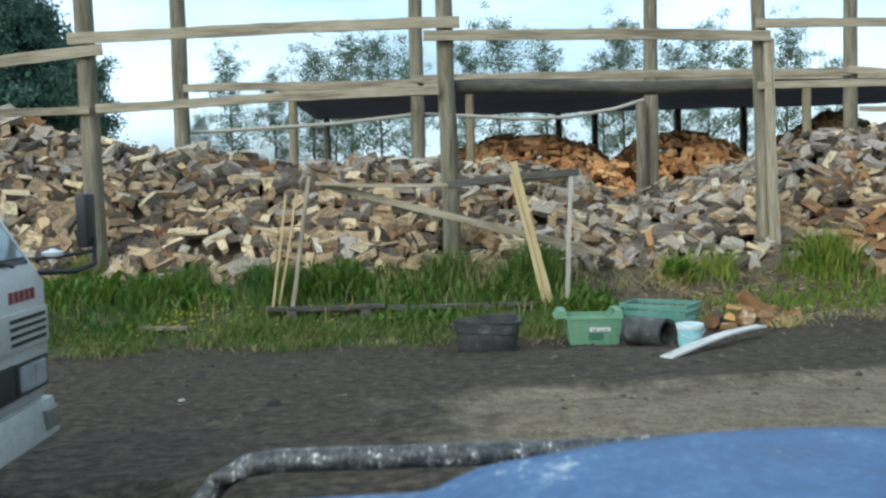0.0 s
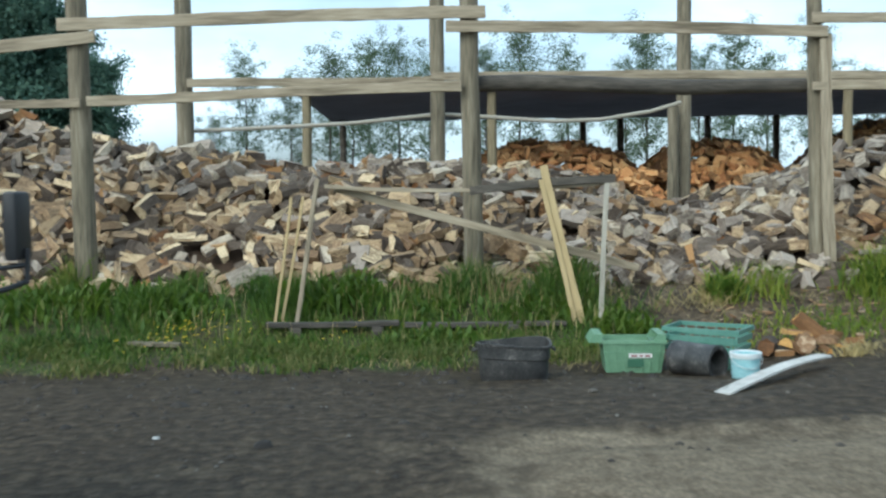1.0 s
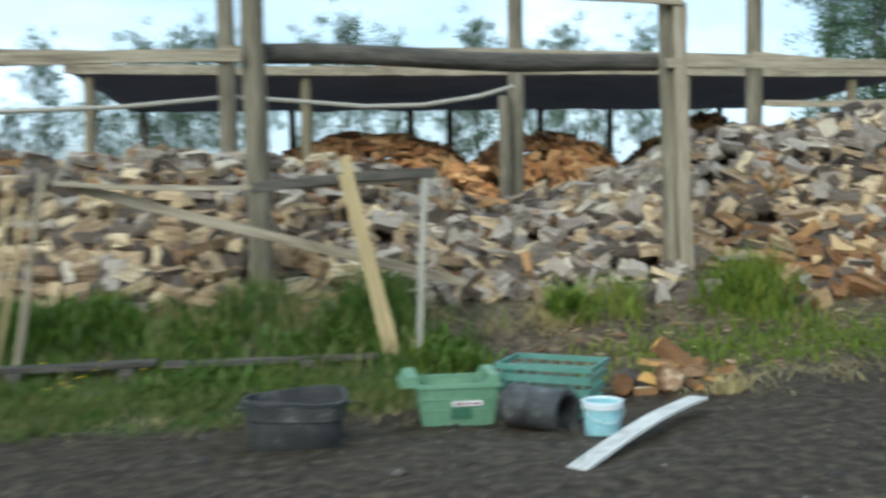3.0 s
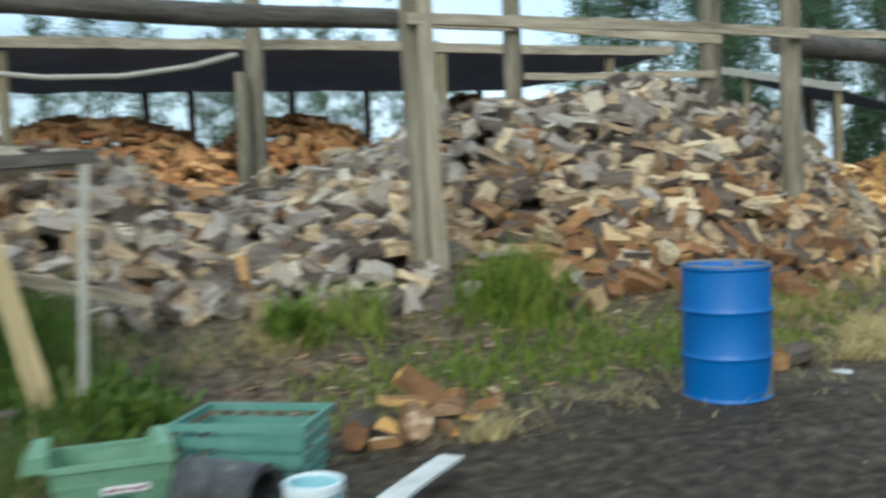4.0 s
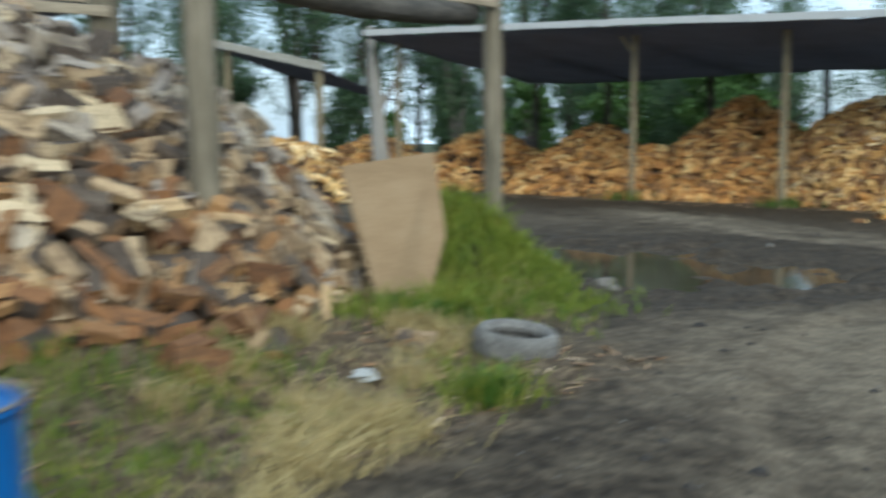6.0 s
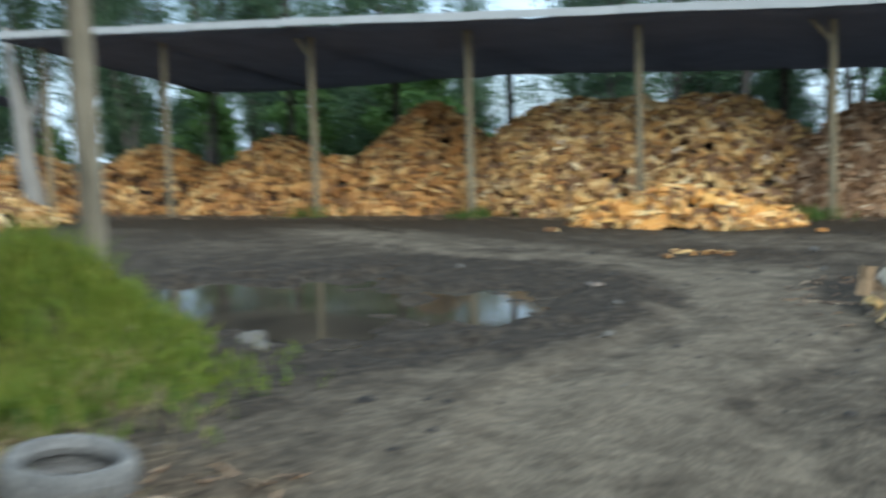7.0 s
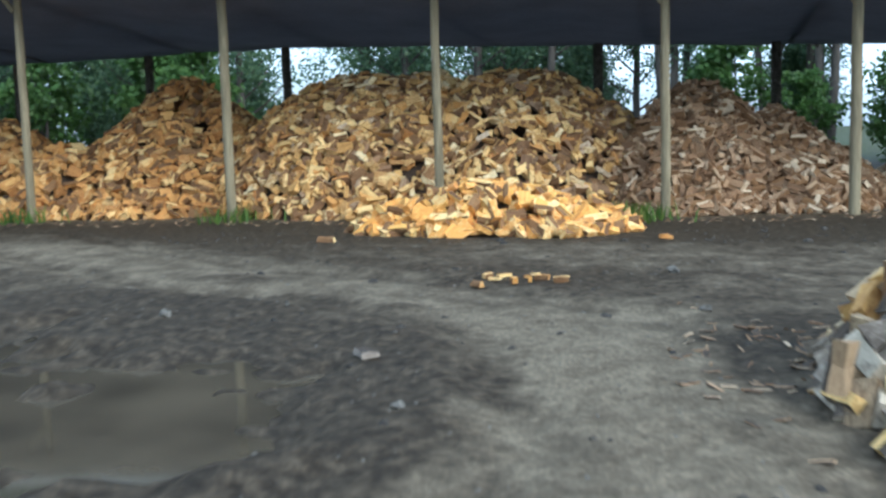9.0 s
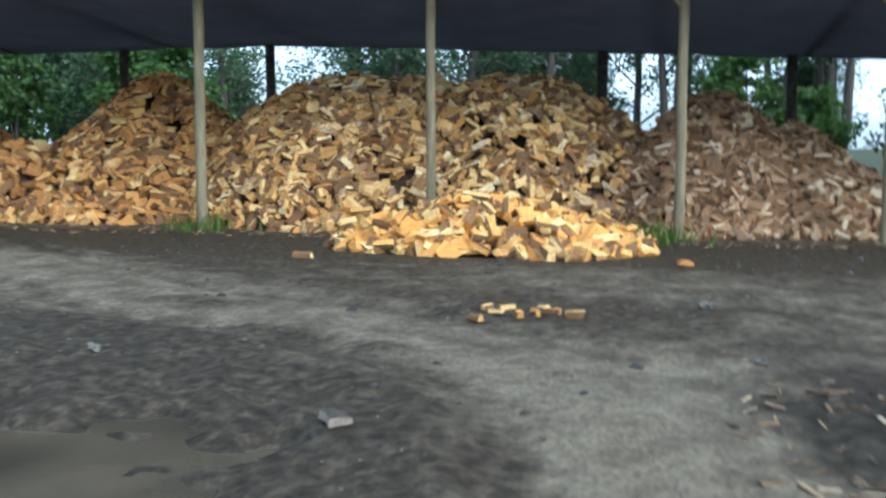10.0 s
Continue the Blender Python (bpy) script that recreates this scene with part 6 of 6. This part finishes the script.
def truck():
    t = thing("light_truck", (-4.2, 4.1, 0.0), "white cab-over light truck parked facing across the yard", "truck")
    y0, y1, xf = 3.33, 5.02, -2.12
    # cab shell: front profile extruded across the width
    prof = [(xf, 0.60), (xf + 0.02, 0.80), (xf + 0.015, 1.16), (xf - 0.03, 1.23), (xf - 0.42, 1.86), (xf - 0.62, 1.97), (xf - 1.45, 1.99), (xf - 1.55, 1.93), (xf - 1.58, 0.55), (xf - 1.2, 0.55), (xf - 1.12, 0.78), (xf - 0.55, 0.78), (xf - 0.46, 0.55), (xf - 0.03, 0.55)]
    bm = bmesh.new()
    a = [bm.verts.new((x, y0, z)) for x, z in prof]
    b = [bm.verts.new((x, y1, z)) for x, z in prof]
    bm.faces.new(a)
    bm.faces.new(b[::-1])
    for i in range(len(prof)):
        j = (i + 1) % len(prof)
        bm.faces.new((a[j], a[i], b[i], b[j]))
    bmesh.ops.recalc_face_normals(bm, faces=bm.faces)
    part("cab", bm, truck_white, t, bevel=0.025)

    def panel(name, pts, mat, off, label="", owner=None):
        bm = bmesh.new()
        n = (Vector(pts[1]) - Vector(pts[0])).cross(Vector(pts[2]) - Vector(pts[0])).normalized()
        f = [bm.verts.new(Vector(p) + n * off) for p in pts]
        k = [bm.verts.new(Vector(p) - n * 0.01) for p in pts]
        bm.faces.new(f)
        for i in range(len(pts)):
            j = (i + 1) % len(pts)
            bm.faces.new((f[j], f[i], k[i], k[j]))
        bmesh.ops.recalc_face_normals(bm, faces=bm.faces)
        return part(name, bm, mat, owner or t, label, bevel=0.002)

    panel("windscreen_seal", [(xf - 0.045, y0 + 0.06, 1.255), (xf - 0.045, y1 - 0.06, 1.255), (xf - 0.40, y1 - 0.12, 1.83), (xf - 0.40, y0 + 0.12, 1.83)], truck_black, 0.008)
    panel("windscreen", [(xf - 0.060, y0 + 0.09, 1.28), (xf - 0.060, y1 - 0.09, 1.28), (xf - 0.39, y1 - 0.15, 1.81), (xf - 0.39, y0 + 0.15, 1.81)], screen_glass, 0.014, "dark reflecting windscreen")
    for yy, s in ((y0, -1), (y1, 1)):
        panel("side_window", [(xf - 0.28, yy, 1.28), (xf - 1.15, yy, 1.28), (xf - 1.15, yy, 1.80), (xf - 0.55, yy, 1.80)][::s], screen_glass, 0.008, "side window")
        panel("door", [(xf - 0.20, yy, 0.86), (xf - 1.22, yy, 0.86), (xf - 1.22, yy, 1.24), (xf - 0.20, yy, 1.24)][::s], truck_white, 0.006)
    # vent panel with slots, lamps, bumper
    panel("vent_panel", [(xf + 0.02, y0 + 0.05, 0.86), (xf + 0.02, y1 - 0.03, 0.86), (xf + 0.018, y1 - 0.03, 1.04), (xf + 0.018, y0 + 0.05, 1.04)], truck_white, 0.014)
    for k in range(4):
        z = 0.885 + 0.037 * k
        for a_, b_ in ((y1 - 0.50, y1 - 0.07), (y0 + 0.07, y0 + 0.50)):
            part("vent_slot", box_bm((xf + 0.02, a_, z), (xf + 0.038, b_, z + 0.017)), truck_black, t)
    part("grille", box_bm((xf - 0.01, y0 + 0.45, 0.63), (xf + 0.026, y1 - 0.45, 0.80)), truck_black, t, bevel=0.004)
    for s, yy in ((1, y1), (-1, y0)):
        lo, hi = sorted((yy - s * 0.44, yy - s * 0.05))
        lamp = part("headlamp", box_bm((xf - 0.01, lo, 0.635), (xf + 0.03, hi, 0.795)), truck_black, t, "black lamp bezel", bevel=0.006)
        for c in (0.3, 0.7):
            bm = box_bm((xf + 0.02, lo + (hi - lo) * c - 0.085, 0.65), (xf + 0.04, lo + (hi - lo) * c + 0.085, 0.78))
            bmesh.ops.bevel(bm, geom=bm.edges[:], offset=0.012, segments=2, affect="EDGES")
            o = part("lens", bm, lamp_glass, lamp, "clear headlamp glass")
    bm = box_bm((xf - 0.12, y0 - 0.03, 0.37), (xf + 0.045, y1 + 0.05, 0.56))
    for v in bm.verts:
        if v.co.z > 0.5:
            v.co.x -= 0.03 if v.co.x > xf else 0
    part("bumper", bm, truck_white, t, "white steel front bumper", bevel=0.02)
    for s, yy in ((1, y1 + 0.03), (-1, y0 + 0.02)):
        lo, hi = sorted((yy, yy - s * 0.17))
        part("indicator", box_bm((xf + 0.02, lo, 0.41), (xf + 0.05, hi, 0.51)), lamp_amber, t, "dull amber indicator", bevel=0.005)
    for k in range(5):
        part("badge_bar", box_bm((xf + 0.012, y1 - 0.46 + 0.065 * k, 1.085), (xf + 0.022, y1 - 0.42 + 0.065 * k, 1.14)), red_print, t, "red badge bar")
    part("wiper", pole_bm([(xf - 0.02, y1 - 0.3, 1.25), (xf - 0.06, y1 - 0.6, 1.33), (xf - 0.12, y1 - 0.95, 1.42)], [0.008, 0.007, 0.005], 6), truck_black, t)
    for s, yy in ((1, y1), (-1, y0)):
        arm = part("mirror_arm", pole_bm([(xf - 0.05, yy - s * 0.02, 1.20), (xf + 0.12, yy + s * 0.16, 1.19), (xf + 0.19, yy + s * 0.26, 1.22), (xf + 0.19, yy + s * 0.27, 1.36)], [0.014] * 4, 8), truck_black, t, "black mirror arm")
        part("mirror_arm", pole_bm([(xf - 0.03, yy - s * 0.02, 1.27), (xf + 0.10, yy + s * 0.14, 1.28), (xf + 0.18, yy + s * 0.25, 1.29)], [0.011] * 3, 8), truck_black, t)
        bm = box_bm((xf + 0.12, yy + s * 0.27 - 0.085, 1.31), (xf + 0.18, yy + s * 0.27 + 0.085, 1.60))
        part("mirror", bm, truck_black, t, "tall black wing mirror", bevel=0.02)
        part("small_mirror", lathe_bm([(0.0, 0.0), (0.05, 0.01), (0.055, 0.03), (0.0, 0.05)], (xf + 0.04, yy + s * 0.06, 1.27), 20), bucket_white, t, "small round mirror")
        wheel(t, xf - 0.83, yy - s * 0.12, 0.36, 0.36, 0.22, "X")
        wheel(t, xf - 3.7, yy - s * 0.14, 0.36, 0.36, 0.26, "X")
    part("chassis", box_bm((xf - 4.6, y0 + 0.45, 0.48), (xf - 0.2, y1 - 0.45, 0.66)), truck_black, t, bevel=0.01)
    part("tray", box_bm((xf - 4.8, y0 - 0.02, 0.78), (xf - 1.72, y1 + 0.02, 0.90)), board_wood, t, "flat timber tray", bevel=0.01)
    part("headboard", box_bm((xf - 1.78, y0, 0.90), (xf - 1.72, y1, 1.55)), truck_white, t, bevel=0.008)
    for s in (y0 - 0.02, y1 - 0.01):
        part("side_board", box_bm((xf - 4.8, s, 0.90), (xf - 1.79, s + 0.03, 1.25)), board_wood, t, bevel=0.005)


truck()


# ---- blue vehicle whose bonnet the film looks over ----
def vehicle():
    t = thing("utility_vehicle", (0.45, 1.0, 0.0), "faded blue utility vehicle front with chipped black bull bar", "vehicle")
    xs = np.linspace(-0.50, 1.54, 80)
    ys = np.linspace(0.75, 1.86, 25)

    def top(x, y):
        u = abs(x - 0.52)
        z = float(np.interp(u, [0, 0.12, 0.21, 0.32, 0.42, 0.53, 0.58, 0.63, 0.67, 0.71, 0.86, 0.93], [1.122, 1.120, 1.114, 1.106, 1.092, 1.076, 1.066, 1.046, 1.026, 1.023, 1.020, 1.018]))
        z += 0.045 * (1.68 - y)
        return z - 0.9 * max(0.0, y - 1.64) ** 1.35 * 2.2

    verts = [(x, y, top(x, y)) for y in ys for x in xs] + [(x, y, top(x, y) - 0.03) for y in ys for x in xs]
    w, o = len(xs), len(xs) * len(ys)
    faces = []
    for j in range(len(ys) - 1):
        for i in range(w - 1):
            a = (j * w + i, j * w + i + 1, (j + 1) * w + i + 1, (j + 1) * w + i)
            faces += [a, tuple(o + k for k in a[::-1])]
    rim = [j * w for j in range(len(ys))] + [(len(ys) - 1) * w + i for i in range(1, w)] + [j * w + w - 1 for j in range(len(ys) - 2, -1, -1)] + [i for i in range(w - 2, 0, -1)]
    faces += [(b, a, o + a, o + b) for a, b in zip(rim, rim[1:] + rim[:1])]
    child("bonnet", mesh_of("bonnet", verts, faces, [bonnet_blue], shade=True), t, "faded blue bonnet with white scuffs")
    for s in (-1, 1):
        x0, x1 = sorted((0.45 + s * 0.62, 0.45 + s * 0.88))
        part("fender", box_bm((x0, 0.70, 0.62), (x1, 1.80, 0.97)), bonnet_blue, t, bevel=0.05)
        wheel(t, 0.45 + s * 0.72, 1.20, 0.36, 0.36, 0.24, "Y")
    part("grille", box_bm((-0.10, 1.70, 0.60), (1.00, 1.80, 0.92)), truck_black, t, bevel=0.01)
    part("body", box_bm((-0.15, 0.72, 0.40), (1.05, 1.72, 0.94)), truck_black, t, bevel=0.02)
    part("bumper", box_bm((-0.46, 1.84, 0.42), (1.36, 1.98, 0.60)), truck_black, t, bevel=0.02)
    bar = [(-0.70, 1.93, 0.45), (-0.70, 1.97, 0.80), (-0.655, 1.98, 0.90), (-0.61, 1.98, 0.955), (-0.55, 1.98, 0.988), (-0.48, 1.98, 0.998), (-0.2, 1.98, 0.998), (0.10, 1.98, 1.0), (0.45, 1.98, 1.005), (1.1, 1.98, 0.998), (1.37, 1.98, 0.993), (1.45, 1.98, 0.97), (1.50, 1.98, 0.92), (1.52, 1.97, 0.80), (1.50, 1.93, 0.45)]
    part("bull_bar", pole_bm(bar, [0.026] * len(bar), 14, 2, 0.01), bar_paint, t, "black bull bar, paint chipped white")
    for x in (0.05, 0.85):
        part("upright", pole_bm([(x, 1.96, 0.5), (x, 1.98, 0.98)], [0.02, 0.02], 10), bar_paint, t)


vehicle()
